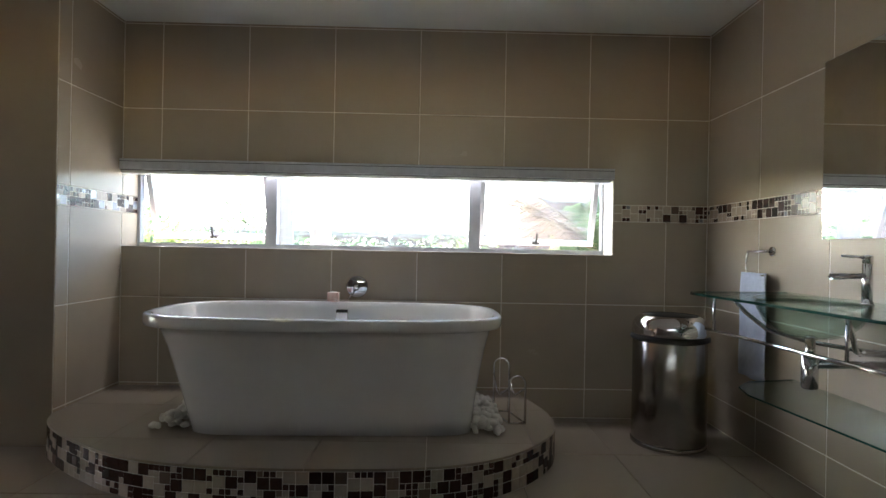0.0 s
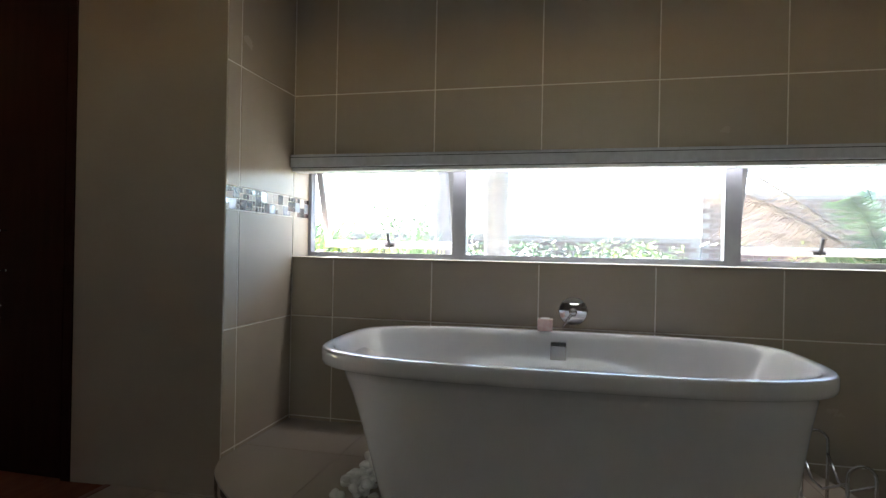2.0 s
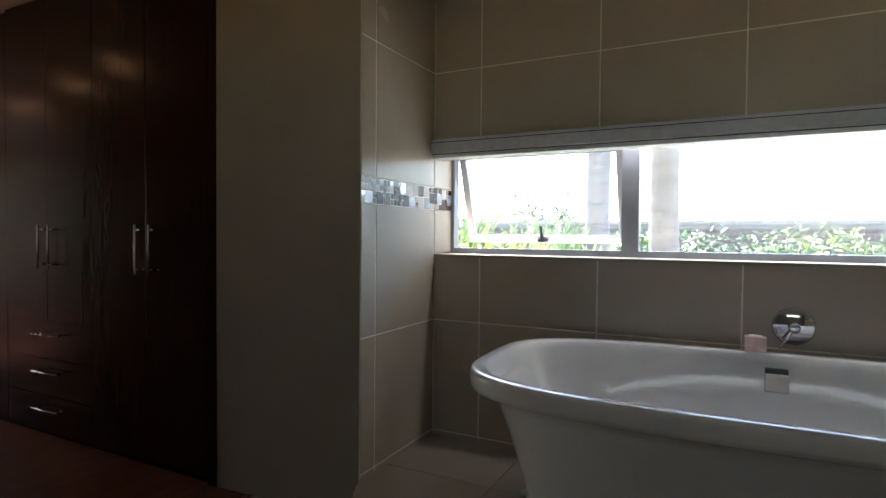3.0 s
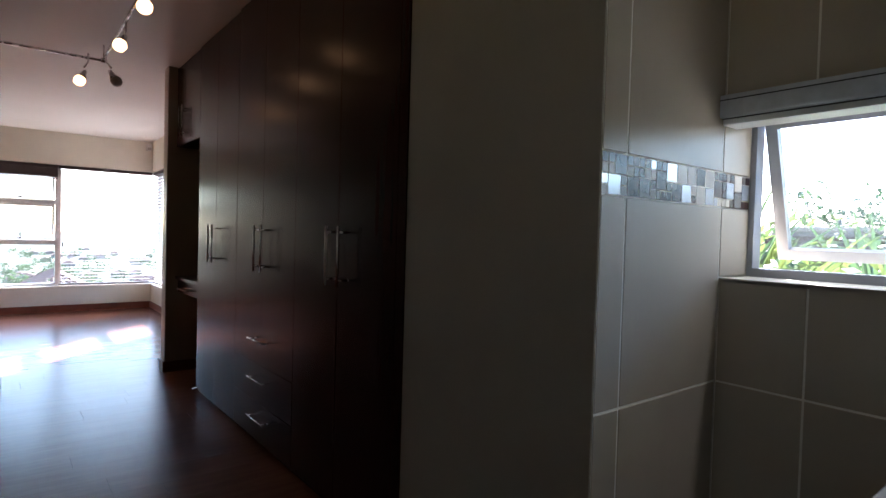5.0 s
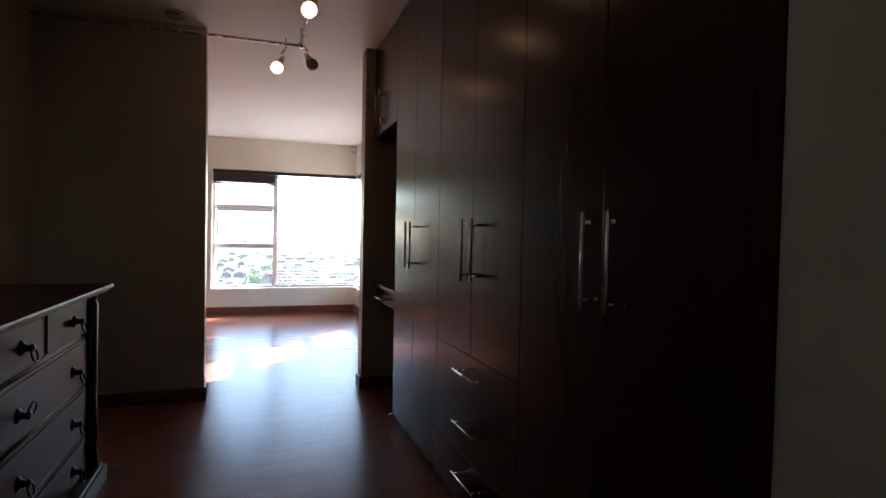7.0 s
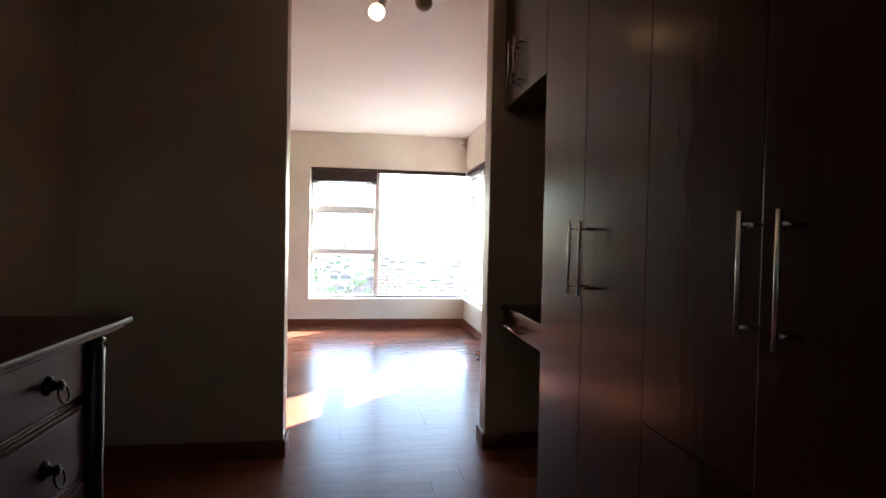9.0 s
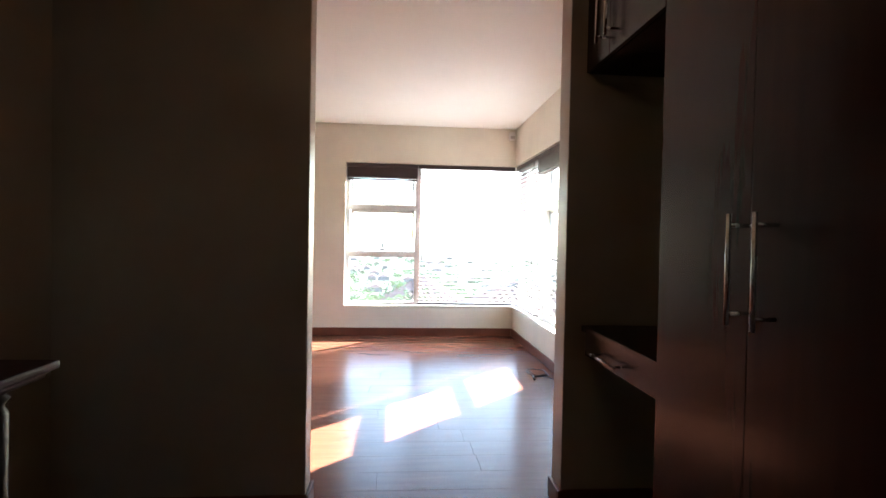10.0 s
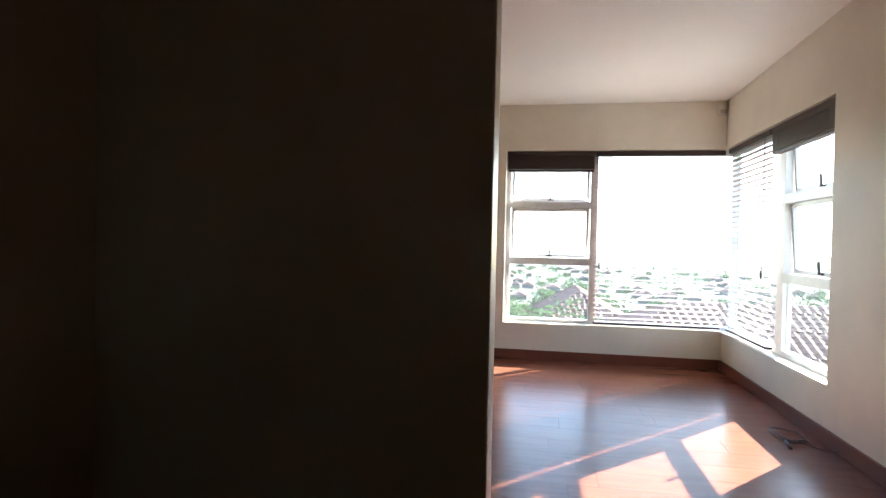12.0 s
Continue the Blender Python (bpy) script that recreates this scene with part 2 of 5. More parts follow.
def solid(name, bm, material, at=(0, 0, 0), label="", category="", group="", kind=""):
    ob = new(name, finish(bm, name, material, Vector(at)))
    ob.location = at
    return tagged(ob, label, category, group, kind)


def piece(name, mesh, parent, at, scale=(1, 1, 1), rot=(0, 0, 0)):
    """A child on a shared mesh."""
    ob = new(name, mesh)
    ob.parent = parent
    ob.location = Vector(at) - root_at(parent)
    ob.scale = scale
    ob.rotation_euler = rot
    return ob


_shared = {}


def slab_mesh(name, sx, sy, sz, material, bevel=0.0015):
    """A box centred on the origin, made once for each size."""
    key = (name, round(sx, 4), round(sy, 4), round(sz, 4), material.name)
    if key not in _shared:
        bm = bmesh.new()
        b = min(bevel, sx / 4, sy / 4, sz / 4)
        box(bm, -sx / 2, sx / 2, -sy / 2, sy / 2, -sz / 2, sz / 2)
        bmesh.ops.bevel(bm, geom=list(bm.edges), offset=b, segments=1, affect="EDGES")
        _shared[key] = finish(bm, name, material, Vector((0, 0, 0)))
    return _shared[key]


# ---- plan ----
X_EAST, X_ALC, X_PIL = 2.29, -1.491, -2.247
Y_BACK, Y_PIL, Y_SOUTH = 3.70, 3.084, -1.3
WIN = (X_ALC, 1.675, 1.06, 1.61)
X_JAMB, X_JAMB2 = -5.52, -5.655
Y_JL, Y_JR = 1.917, 2.962
X_BED, Y_BED = -9.588, 3.615
BW = (1.69, 3.615, 0.335, 1.948)
BWN = (-9.588, -7.752, 0.325, 1.955)


def ceil_z(x):
    return 2.50 if x > -2.2 else 2.50 + (x + 2.2) * 0.0170


def struct(name, bm, material, label=""):
    return solid(name, bm, material, (0, 0, 0), label, kind="structure")


# walls
GR = 0.0015
wall_window = struct("wall_window", boxes(
    (X_ALC, X_EAST + 0.25, Y_BACK + GR, 3.98, -0.3, WIN[2]), (X_ALC - 0.0, X_EAST + 0.25, Y_BACK + GR, 3.98, WIN[3], 2.9),
    (WIN[1], X_EAST + 0.25, Y_BACK + GR, 3.98, WIN[2], WIN[3])), M_GROUT, "beige tiled bathroom wall round a low wide window")
_bm = bmesh.new()
rings(_bm, [[(X_PIL, 3.036, z), (X_ALC - 0.006, Y_PIL, z), (X_ALC - 0.006, 3.98, z), (X_PIL, 3.98, z)] for z in (-0.3, 2.9)])
for _f in _bm.faces:
    _f.smooth = False
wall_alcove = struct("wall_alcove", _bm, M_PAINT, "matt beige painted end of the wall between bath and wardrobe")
part("grout_bed", boxes((X_ALC - 0.006, X_ALC - 0.0015, Y_PIL + 0.002, Y_BACK + GR, 0.0, 2.6)), M_GROUT, wall_alcove)
wall_east = struct("wall_east", boxes((X_EAST + GR, X_EAST + 0.25, Y_SOUTH, Y_BACK + GR, -0.3, 2.9)), M_GROUT, "beige tiled bathroom wall behind the glass basin")
# Unseen opening added behind the camera as fill light; its tinted pane warms it.
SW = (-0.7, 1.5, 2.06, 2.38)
wall_south = struct("wall_south", boxes((-2.3, SW[0], Y_SOUTH - 0.2, Y_SOUTH, -0.3, 2.9), (SW[1], X_EAST + 0.25, Y_SOUTH - 0.2, Y_SOUTH, -0.3, 2.9), (SW[0], SW[1], Y_SOUTH - 0.2, Y_SOUTH, -0.3, SW[2]), (SW[0], SW[1], Y_SOUTH - 0.2, Y_SOUTH, SW[3], 2.9)), M_PAINT, "plain beige painted wall with an added high opening for fill light")
window_south = struct("window_south", boxes((SW[0], SW[1], Y_SOUTH - 0.14, Y_SOUTH - 0.09, SW[2], SW[2] + 0.04), (SW[0], SW[1], Y_SOUTH - 0.14, Y_SOUTH - 0.09, SW[3] - 0.04, SW[3]), (SW[0], SW[0] + 0.04, Y_SOUTH - 0.14, Y_SOUTH - 0.09, SW[2] + 0.04, SW[3] - 0.04), (SW[1] - 0.04, SW[1], Y_SOUTH - 0.14, Y_SOUTH - 0.09, SW[2] + 0.04, SW[3] - 0.04)), M_ALU, "frame of an unseen window added to light the bathroom")
fill_pane = part("pane", boxes((SW[0] + 0.04, SW[1] - 0.04, Y_SOUTH - 0.118, Y_SOUTH - 0.112, SW[2] + 0.04, SW[3] - 0.04)), glass_mat("fill_warming_glass", (0.98, 0.84, 0.66)), window_south, "bronze-tinted pane added to warm the fill light")
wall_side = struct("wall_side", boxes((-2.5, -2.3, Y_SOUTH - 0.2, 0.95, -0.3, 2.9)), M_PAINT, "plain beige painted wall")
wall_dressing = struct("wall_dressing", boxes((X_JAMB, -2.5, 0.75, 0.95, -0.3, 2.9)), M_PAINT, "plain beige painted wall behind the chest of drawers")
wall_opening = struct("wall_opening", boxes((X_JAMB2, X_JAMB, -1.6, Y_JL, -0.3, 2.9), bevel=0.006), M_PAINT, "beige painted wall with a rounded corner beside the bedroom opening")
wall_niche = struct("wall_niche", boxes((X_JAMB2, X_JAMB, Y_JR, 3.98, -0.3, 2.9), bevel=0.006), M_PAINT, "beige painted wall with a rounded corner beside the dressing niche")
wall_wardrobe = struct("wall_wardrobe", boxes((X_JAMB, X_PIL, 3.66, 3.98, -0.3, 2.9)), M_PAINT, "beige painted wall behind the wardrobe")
wall_west = struct("wall_west", boxes((X_BED - 0.25, X_BED, -1.6, BW[0], -0.3, 2.9), (X_BED - 0.25, X_BED, BW[0], Y_BED + 0.25, -0.3, BW[2]), (X_BED - 0.25, X_BED, BW[0], Y_BED + 0.25, BW[3], 2.9)), M_BEDPAINT, "cream bedroom wall under and over the corner window")
wall_north = struct("wall_north", boxes((X_BED, X_JAMB2, Y_BED, Y_BED + 0.25, -0.3, BWN[2]), (X_BED, X_JAMB2, Y_BED, Y_BED + 0.25, BWN[3], 2.9), (BWN[1], X_JAMB2, Y_BED, Y_BED + 0.25, BWN[2], BWN[3])), M_BEDPAINT, "cream bedroom wall with the corner window")
wall_bed_south = struct("wall_bed_south", boxes((X_BED - 0.25, X_JAMB2, -1.6, -1.4, -0.3, 2.9)), M_BEDPAINT, "plain cream bedroom wall")

# ceiling, one sheet that falls slightly toward the bedroom
_bm = bmesh.new()
rings(_bm, [[(x, -1.6, ceil_z(x)), (x, 3.98, ceil_z(x)), (x, 3.98, ceil_z(x) + 0.15), (x, -1.6, ceil_z(x) + 0.15)] for x in (X_EAST + 0.25, -2.2, X_BED - 0.25)])
for _f in _bm.faces:
    _f.smooth = False
ceiling = struct("ceiling", _bm, M_CEIL, "smooth off-white painted ceiling")
# Overhang added out of view to block the sun from the bathroom window.
added_shade_roof = struct("eave", boxes((-2.9, 3.4, 3.98, 5.35, 2.62, 2.72), (-2.9, 3.4, 5.35, 5.39, 2.22, 2.85)), M_CEIL, "unseen white overhang added to keep direct sun out of the bathroom")

# floors
floor_bath = struct("floor_bath", boxes((-2.05, X_EAST, Y_SOUTH, Y_BACK, -0.15, -0.006)), M_GROUT_D, "cream tiled bathroom floor with dark joints")
floor_wood = struct("floor_wood", boxes((X_BED, -2.05, -1.4, 3.66, -0.15, -0.004)), M_GAP, "glossy reddish-brown laminate floor")

# skirting
def skirt(name, x0, x1, y0, y1):
    bm = boxes((x0, x1, y0, y1, 0.0, 0.088), bevel=0.005)
    return struct(name, bm, M_SKIRT, "dark red-brown wooden skirting board")


skirt("baseboard_west", X_BED, X_BED + 0.016, -1.38, Y_BED - 0.018)
skirt("baseboard_north", X_BED + 0.001, X_JAMB2, Y_BED - 0.016, Y_BED)
skirt("baseboard_opening", X_JAMB, X_JAMB + 0.018, 0.97, Y_JL + 0.016)
skirt("baseboard_opening_end", X_JAMB2 - 0.002, X_JAMB, Y_JL, Y_JL + 0.016)
skirt("baseboard_niche", X_JAMB, X_JAMB + 0.018, Y_JR - 0.016, 3.6)
skirt("baseboard_niche_end", X_JAMB2 - 0.002, X_JAMB, Y_JR - 0.016, Y_JR)
skirt("baseboard_dressing", X_JAMB + 0.02, -2.5, 0.95, 0.966)

# ---- bathroom window ----
window_bath = thing("window_bath", (0.09, 3.93, WIN[2]), "low wide aluminium window with two open top-hung sashes above the bath", "window")
window_bath["kind"] = "structure"
WX0, WX1, WZ0, WZ1 = WIN[0] + 0.0, WIN[1], WIN[2], WIN[3]
FY0, FY1 = 3.89, 3.945
part("window_frame", boxes((WX0, WX1, FY0, FY1, WZ0, WZ0 + 0.028), (WX0, WX1, FY0, FY1, WZ1 - 0.03, WZ1), (WX0, WX0 + 0.018, FY0, FY1, WZ0 + 0.028, WZ1 - 0.03), (WX1 - 0.018, WX1, FY0, FY1, WZ0 + 0.028, WZ1 - 0.03),
    (-0.628, -0.553, FY0 - 0.005, FY1, WZ0 + 0.028, WZ1 - 0.03), (0.748, 0.824, FY0 - 0.005, FY1, WZ0 + 0.028, WZ1 - 0.03)), M_ALU, window_bath, "grey anodised aluminium frame")
part("window_sill", boxes((WX0, WX1, Y_BACK + 0.0, FY0, WZ0 - 0.012, WZ0 - 0.001)), M_TILE, window_bath, "beige tiled window sill")
part("reveal", boxes((WX1 - 0.005, WX1 - 0.0005, Y_BACK + 0.004, FY0, WZ0 + 0.001, WZ1 - 0.001)), M_BEDPAINT, window_bath)
_p = part("pane", boxes((-0.553, 0.748, 3.915, 3.921, WZ0 + 0.028, WZ1 - 0.03)), M_HAZE, window_bath, "fixed pane with glare haze mixed into the glass")
_p.visible_shadow = False


def hung_sash(x0, x1, parent, w=0.036, deg=19.0, y=3.925, top=WZ1 - 0.03, bottom=WZ0 + 0.03, metal=M_ALU, glass=M_HAZE, axis="x", stay=True):
    """A top-hung sash swung outwards. axis x: lies along x and swings to +y; axis y: lies along y and swings to -x."""
    H = top - bottom
    s, c = math.sin(radians(deg)), math.cos(radians(deg))

    def put(bm):
        for v in bm.verts:
            u, d, h = v.co
            yy, zz = d * c + h * s, top - h * c + d * s
            v.co = (u, y + yy, zz) if axis == "x" else (y - yy, u, zz)
        return bm

    def bxs(*rows):
        return put(boxes(*rows))
    sash = part("sash", bxs((x0, x1, 0, 0.03, 0, w), (x0, x1, 0, 0.03, H - w, H), (x0, x0 + w, 0, 0.03, w, H - w), (x1 - w, x1, 0, 0.03, w, H - w)), metal, parent, "top-hung sash pushed open at the bottom")
    p = part("pane", bxs((x0 + w, x1 - w, 0.012, 0.017, w, H - w)), glass, sash, "slightly dusty pane with glare haze mixed into the glass")
    p.visible_shadow = False
    if stay:
        m = (x0 + x1) / 2
        bm = bmesh.new()
        box(bm, m - 0.026, m + 0.026, -0.012, 0.0, H - w * 0.65, H - w * 0.3)
        box(bm, m - 0.007, m + 0.007, -0.024, -0.010, H - w - 0.065, H - w * 0.35)
        part("sash_handle", put(bm), M_BLACK, sash, "dark peg handle")
    return sash


hung_sash(WX0 + 0.022, -0.632, window_bath, metal=M_ALUG)
hung_sash(0.828, WX1 - 0.022, window_bath, metal=M_ALUG)
# rolled blind
blind_bath = thing("roller_blind", (0.09, 3.70, 1.53), "grey rolled-up blind in a long flat headbox over the bathroom window", "blind")
part("headbox", boxes((WX0 + 0.006, WX1 - 0.01, 3.648, 3.76, 1.546, 1.614), bevel=0.006), M_BLINDBOX, blind_bath, "pale grey fabric headbox")
part("groove", boxes((WX0 + 0.01, WX1 - 0.014, 3.662, 3.75, 1.5425, 1.5455)), M_BLACK, blind_bath)
part("seam", boxes((WX0 + 0.008, WX1 - 0.012, 3.6455, 3.649, 1.596, 1.599)), M_BLACK, blind_bath)
part("bottom_rail", boxes((WX0 + 0.012, WX1 - 0.03, 3.66, 3.75, 1.524, 1.542), bevel=0.004), M_ALUW, blind_bath, "white bottom rail")

# ---- bath platform ----
PLAT_Z = 0.17
PLAT = [(-1.485, 3.07), (-1.42, 2.94), (-1.27, 2.79), (-1.07, 2.645), (-0.88, 2.53), (-0.62, 2.44), (-0.3, 2.395), (0.05, 2.388), (0.35, 2.402), (0.6, 2.442), (0.78, 2.512), (0.93, 2.62), (1.05, 2.755), (1.135, 2.90), (1.172, 3.05), (1.165, 3.25), (1.11, 3.48), (1.04, 3.698)]


def smooth_line(pts, n=8):
    out = []
    P = [Vector((*p, 0)) for p in pts]
    for i in range(len(P) - 1):
        a, b, c, d = P[max(i - 1, 0)], P[i], P[i + 1], P[min(i + 2, len(P) - 1)]
        for k in range(n):
            t = k / n
            out.append(0.5 * ((2 * b) + (c - a) * t + (2 * a - 5 * b + 4 * c - d) * t * t + (3 * b - a - 3 * c + d) * t ** 3))
    out.append(P[-1])
    return out


EDGE = smooth_line(PLAT)


def inset_line(line, d):
    out = []
    for i, p in enumerate(line):
        t = (line[min(i + 1, len(line) - 1)] - line[max(i - 1, 0)]).normalized()
        out.append(p + Vector((-t.y, t.x, 0)) * d)
    return out


_bm = bmesh.new()
_in = inset_line(EDGE, 0.0035)
_base = [(p.x, p.y) for p in _in] + [(X_ALC + 0.001, 3.698), (X_ALC + 0.001, 3.075)]
rings(_bm, [[(x, y, 0.0) for x, y in _base], [(x, y, PLAT_Z - 0.012) for x, y in _base]])
platform = struct("bath_platform", _bm, M_GROUT, "low curved tiled platform with mosaic edge under the bath")

# ---- bath ----
BC = (-0.035, 3.125)
BTURN = Matrix.Translation((BC[0], BC[1], 0)) @ Matrix.Rotation(radians(1.5), 4, "Z") @ Matrix.Translation((-BC[0], -BC[1], 0))


def sup(cx, cy, a, b, z, n=3.2, seg=72):
    out = []
    for k in range(seg):
        t = 2 * math.pi * k / seg
        c, s = math.cos(t), math.sin(t)
        out.append((cx + a * abs(c) ** (2 / n) * (1 if c >= 0 else -1), cy + b * abs(s) ** (2 / n) * (1 if s >= 0 else -1), z))
    return out


bath = thing("bathtub", (BC[0], BC[1], PLAT_Z), "white freestanding acrylic bath with flared sides on the tiled platform", "bathtub")
RZ = 0.743
_bm = bmesh.new()
_prof = [(0.700, 0.345, PLAT_Z + 0.002, 7), (0.712, 0.352, 0.25, 6.8), (0.735, 0.365, 0.36, 6.4), (0.766, 0.383, 0.48, 5.6), (0.797, 0.404, 0.58, 4.8), (0.827, 0.422, 0.65, 4.2), (0.845, 0.434, 0.679, 3.8), (0.875, 0.445, 0.682, 3.6)]
rings(_bm, [sup(BC[0] + 0.06 * (1 - i / 7), BC[1], a, b, z, n) for i, (a, b, z, n) in enumerate(_prof)], True, False)
_bm.transform(BTURN)
part("body", _bm, M_ACRYL, bath, "glossy white flared outer shell")
_bm = bmesh.new()
_prof = [(0.885, 0.440, 0.6815, 3.5), (0.900, 0.452, 0.6815, 3.5), (0.909, 0.460, 0.686, 3.5), (0.912, 0.463, 0.70, 3.5), (0.912, 0.463, RZ - 0.012, 3.5), (0.908, 0.459, RZ - 0.003, 3.5), (0.902, 0.453, RZ, 3.5), (0.880, 0.424, RZ - 0.001, 3.5), (0.868, 0.414, RZ - 0.006, 3.5), (0.855, 0.404, RZ - 0.03, 3.5), (0.825, 0.384, 0.65, 3.1), (0.76, 0.35, 0.50, 3.3), (0.69, 0.315, 0.34, 3.4), (0.64, 0.28, 0.285, 3.4), (0.3, 0.14, 0.268, 3)]
rings(_bm, [sup(BC[0], BC[1], a, b, z, n) for a, b, z, n in _prof], False, True)
_bm.transform(BTURN)
part("basin_shell", _bm, M_ACRYL, bath, "crisp white rim and glossy basin")
_oy = BC[1] + 0.378
_ov = part("overflow_cover", boxes((-0.075, -0.002, _oy - 0.012, _oy + 0.022, 0.618, 0.684), bevel=0.004), M_BINSTEEL, bath, "small square chrome overflow cover")
part("slot", boxes((-0.073, -0.004, _oy - 0.004, _oy + 0.024, 0.684, 0.698)), M_BLACK, _ov)

mixer = thing("wall_mixer", (0.025, Y_BACK, 0.825), "round chrome wall mixer above the back of the bath", "tap")
part("rose", lathe(bmesh.new(), [(0.070, -0.001), (0.070, -0.010), (0.064, -0.014), (0.001, -0.014)], (0.025, Y_BACK, 0.825), 36, "y"), M_CHROME, mixer)
part("cartridge", lathe(bmesh.new(), [(0.019, -0.014), (0.019, -0.05), (0.015, -0.055), (0.001, -0.06)], (0.025, Y_BACK, 0.825), 24, "y"), M_CHROME, mixer)
part("lever", tube(bmesh.new(), [(0.025, 3.655, 0.825), (0.004, 3.648, 0.79), (-0.023, 3.64, 0.748)], 0.005), M_CHROME, mixer)
cup = thing("candle_cup", (-0.103, 3.565, RZ), "small square pink and white candle holder on the bath rim", "candle")
part("holder", boxes((-0.138, -0.068, 3.54, 3.59, RZ - 0.0005, RZ + 0.055), bevel=0.004), M_WAX, cup)
part("candle", lathe(bmesh.new(), [(0.022, 0.05), (0.022, 0.058), (0.001, 0.058)], (-0.103, 3.5655, RZ), 16), M_SENSOR, cup)

# rack on the platform
rack = thing("roll_rack", (0.97, 3.11, PLAT_Z), "thin chrome rack with arched rails beside the bath", "rack")
part("base", tube(bmesh.new(), [(0.925, 3.01, PLAT_Z + 0.005), (0.925, 3.225, PLAT_Z + 0.005), (1.01, 3.225, PLAT_Z + 0.005), (1.01, 3.01, PLAT_Z + 0.005), (0.926, 3.008, PLAT_Z + 0.005)], 0.005), M_CHROME, rack)
for _y, _h in ((3.01, 0.25), (3.225, 0.30)):
    _pts = [(0.925, _y, PLAT_Z + 0.006), (0.925, _y, PLAT_Z + _h - 0.04)] + arc((0.9675, _y, PLAT_Z + _h - 0.04), 0.0425, 180, 0, 8) + [(1.01, _y, PLAT_Z + 0.006)]
    part("arch", tube(bmesh.new(), _pts, 0.0055), M_CHROME, rack)
part("cross_rail", tube(bmesh.new(), [(1.01, 3.01, 0.36), (1.0, 3.105, 0.30), (1.0, 3.155, 0.31), (1.01, 3.225, 0.39)], 0.005), M_CHROME, rack)
part("cross_rail", tube(bmesh.new(), [(0.925, 3.01, 0.36), (0.915, 3.105, 0.30), (0.915, 3.155, 0.31), (0.925, 3.225, 0.39)], 0.005), M_CHROME, rack)

for _o in rack.children:
    for _v in _o.data.vertices:
        _v.co.x -= 0.27 * (_v.co.y + 0.10)

# ---- pedal bin ----
bin_ob = thing("bin", (1.875, 3.27, 0.0), "tall brushed steel bin with domed lid and black collar", "bin")
_c = (1.875, 3.27, 0)
part("base_ring", lathe(bmesh.new(), [(0.201, 0.0), (0.206, 0.004), (0.206, 0.02), (0.201, 0.022)], _c, 48), M_BINSTEEL, bin_ob, "steel base ring")
part("body", lathe(bmesh.new(), [(0.199, 0.022), (0.201, 0.03), (0.201, 0.585), (0.197, 0.59)], _c, 64), M_BINSTEEL, bin_ob, "brushed steel drum")
part("collar", lathe(bmesh.new(), [(0.199, 0.589), (0.212, 0.592), (0.215, 0.6), (0.212, 0.612), (0.201, 0.615)], _c, 64), M_BLACK, bin_ob, "black collar")
part("lid", lathe(bmesh.new(), [(0.206, 0.612), (0.207, 0.635), (0.204, 0.674), (0.188, 0.707), (0.159, 0.726), (0.153, 0.729)], _c, 64, cap1=False), M_CHROME, bin_ob, "polished domed lid ring")
part("flap", lathe(bmesh.new(), [(0.158, 0.719), (0.158, 0.725), (0.094, 0.733), (0.001, 0.735)], _c, 48), M_BLACK, bin_ob, "dark swing flap")

# ---- glass vanity ----
VZ, VX, VY0, VY1 = 0.90, 1.73, 1.25, 2.79
BY = 2.20
vanity = thing("glass_vanity", (2.05, BY, 0.40), "wall-hung green glass basin counter on chrome brackets with a lower shelf", "washbasin")
_bm = bmesh.new()
_out = [(X_EAST - 0.01, VY0), (VX + 0.115, VY0)] + [(VX, VY1 - 0.10)] + [(VX + 0.10 - 0.10 * math.cos(radians(a)), VY1 - 0.10 + 0.10 * math.sin(radians(a))) for a in range(0, 91, 15)] + [(X_EAST - 0.01, VY1 + 0.06)]
BWY = BY + 0.05
_hole = [(1.99 + 0.185 * math.cos(radians(a)), BWY + 0.185 * math.sin(radians(a))) for a in range(0, 360, 10)]


def plate_hole(bm, outline, hole, z0, z1):
    """A plate with a round hole: outline and hole are loops in plan."""
    cx = sum(p[0] for p in hole) / len(hole)
    cy = sum(p[1] for p in hole) / len(hole)
    n = len(hole)

    def onto(a):
        d = Vector((math.cos(a), math.sin(a)))
        best = None
        for (x0, y0), (x1, y1) in zip(outline, outline[1:] + outline[:1]):
            ex, ey = x1 - x0, y1 - y0
            den = d.x * ey - d.y * ex
            if abs(den) < 1e-9:
                continue
            t = ((x0 - cx) * ey - (y0 - cy) * ex) / den
            s = ((x0 - cx) * d.y - (y0 - cy) * d.x) / den
            if t > 0 and -1e-6 <= s <= 1 + 1e-6 and (best is None or t < best):
                best = t
        return (cx + d.x * best, cy + d.y * best)
    angs = sorted([math.atan2(p[1] - cy, p[0] - cx) for p in hole] + [math.atan2(p[1] - cy, p[0] - cx) for p in outline])
    r = math.dist(hole[0], (cx, cy))
    o = [onto(a) for a in angs]
    h = [(cx + r * math.cos(a), cy + r * math.sin(a)) for a in angs]
    L = [[(x, y, z1) for x, y in h], [(x, y, z1) for x, y in o], [(x, y, z0) for x, y in o], [(x, y, z0) for x, y in h]]
    rings(bm, L + [L[0]], False, False)
    for f in bm.faces:
        f.smooth = False
    return bm


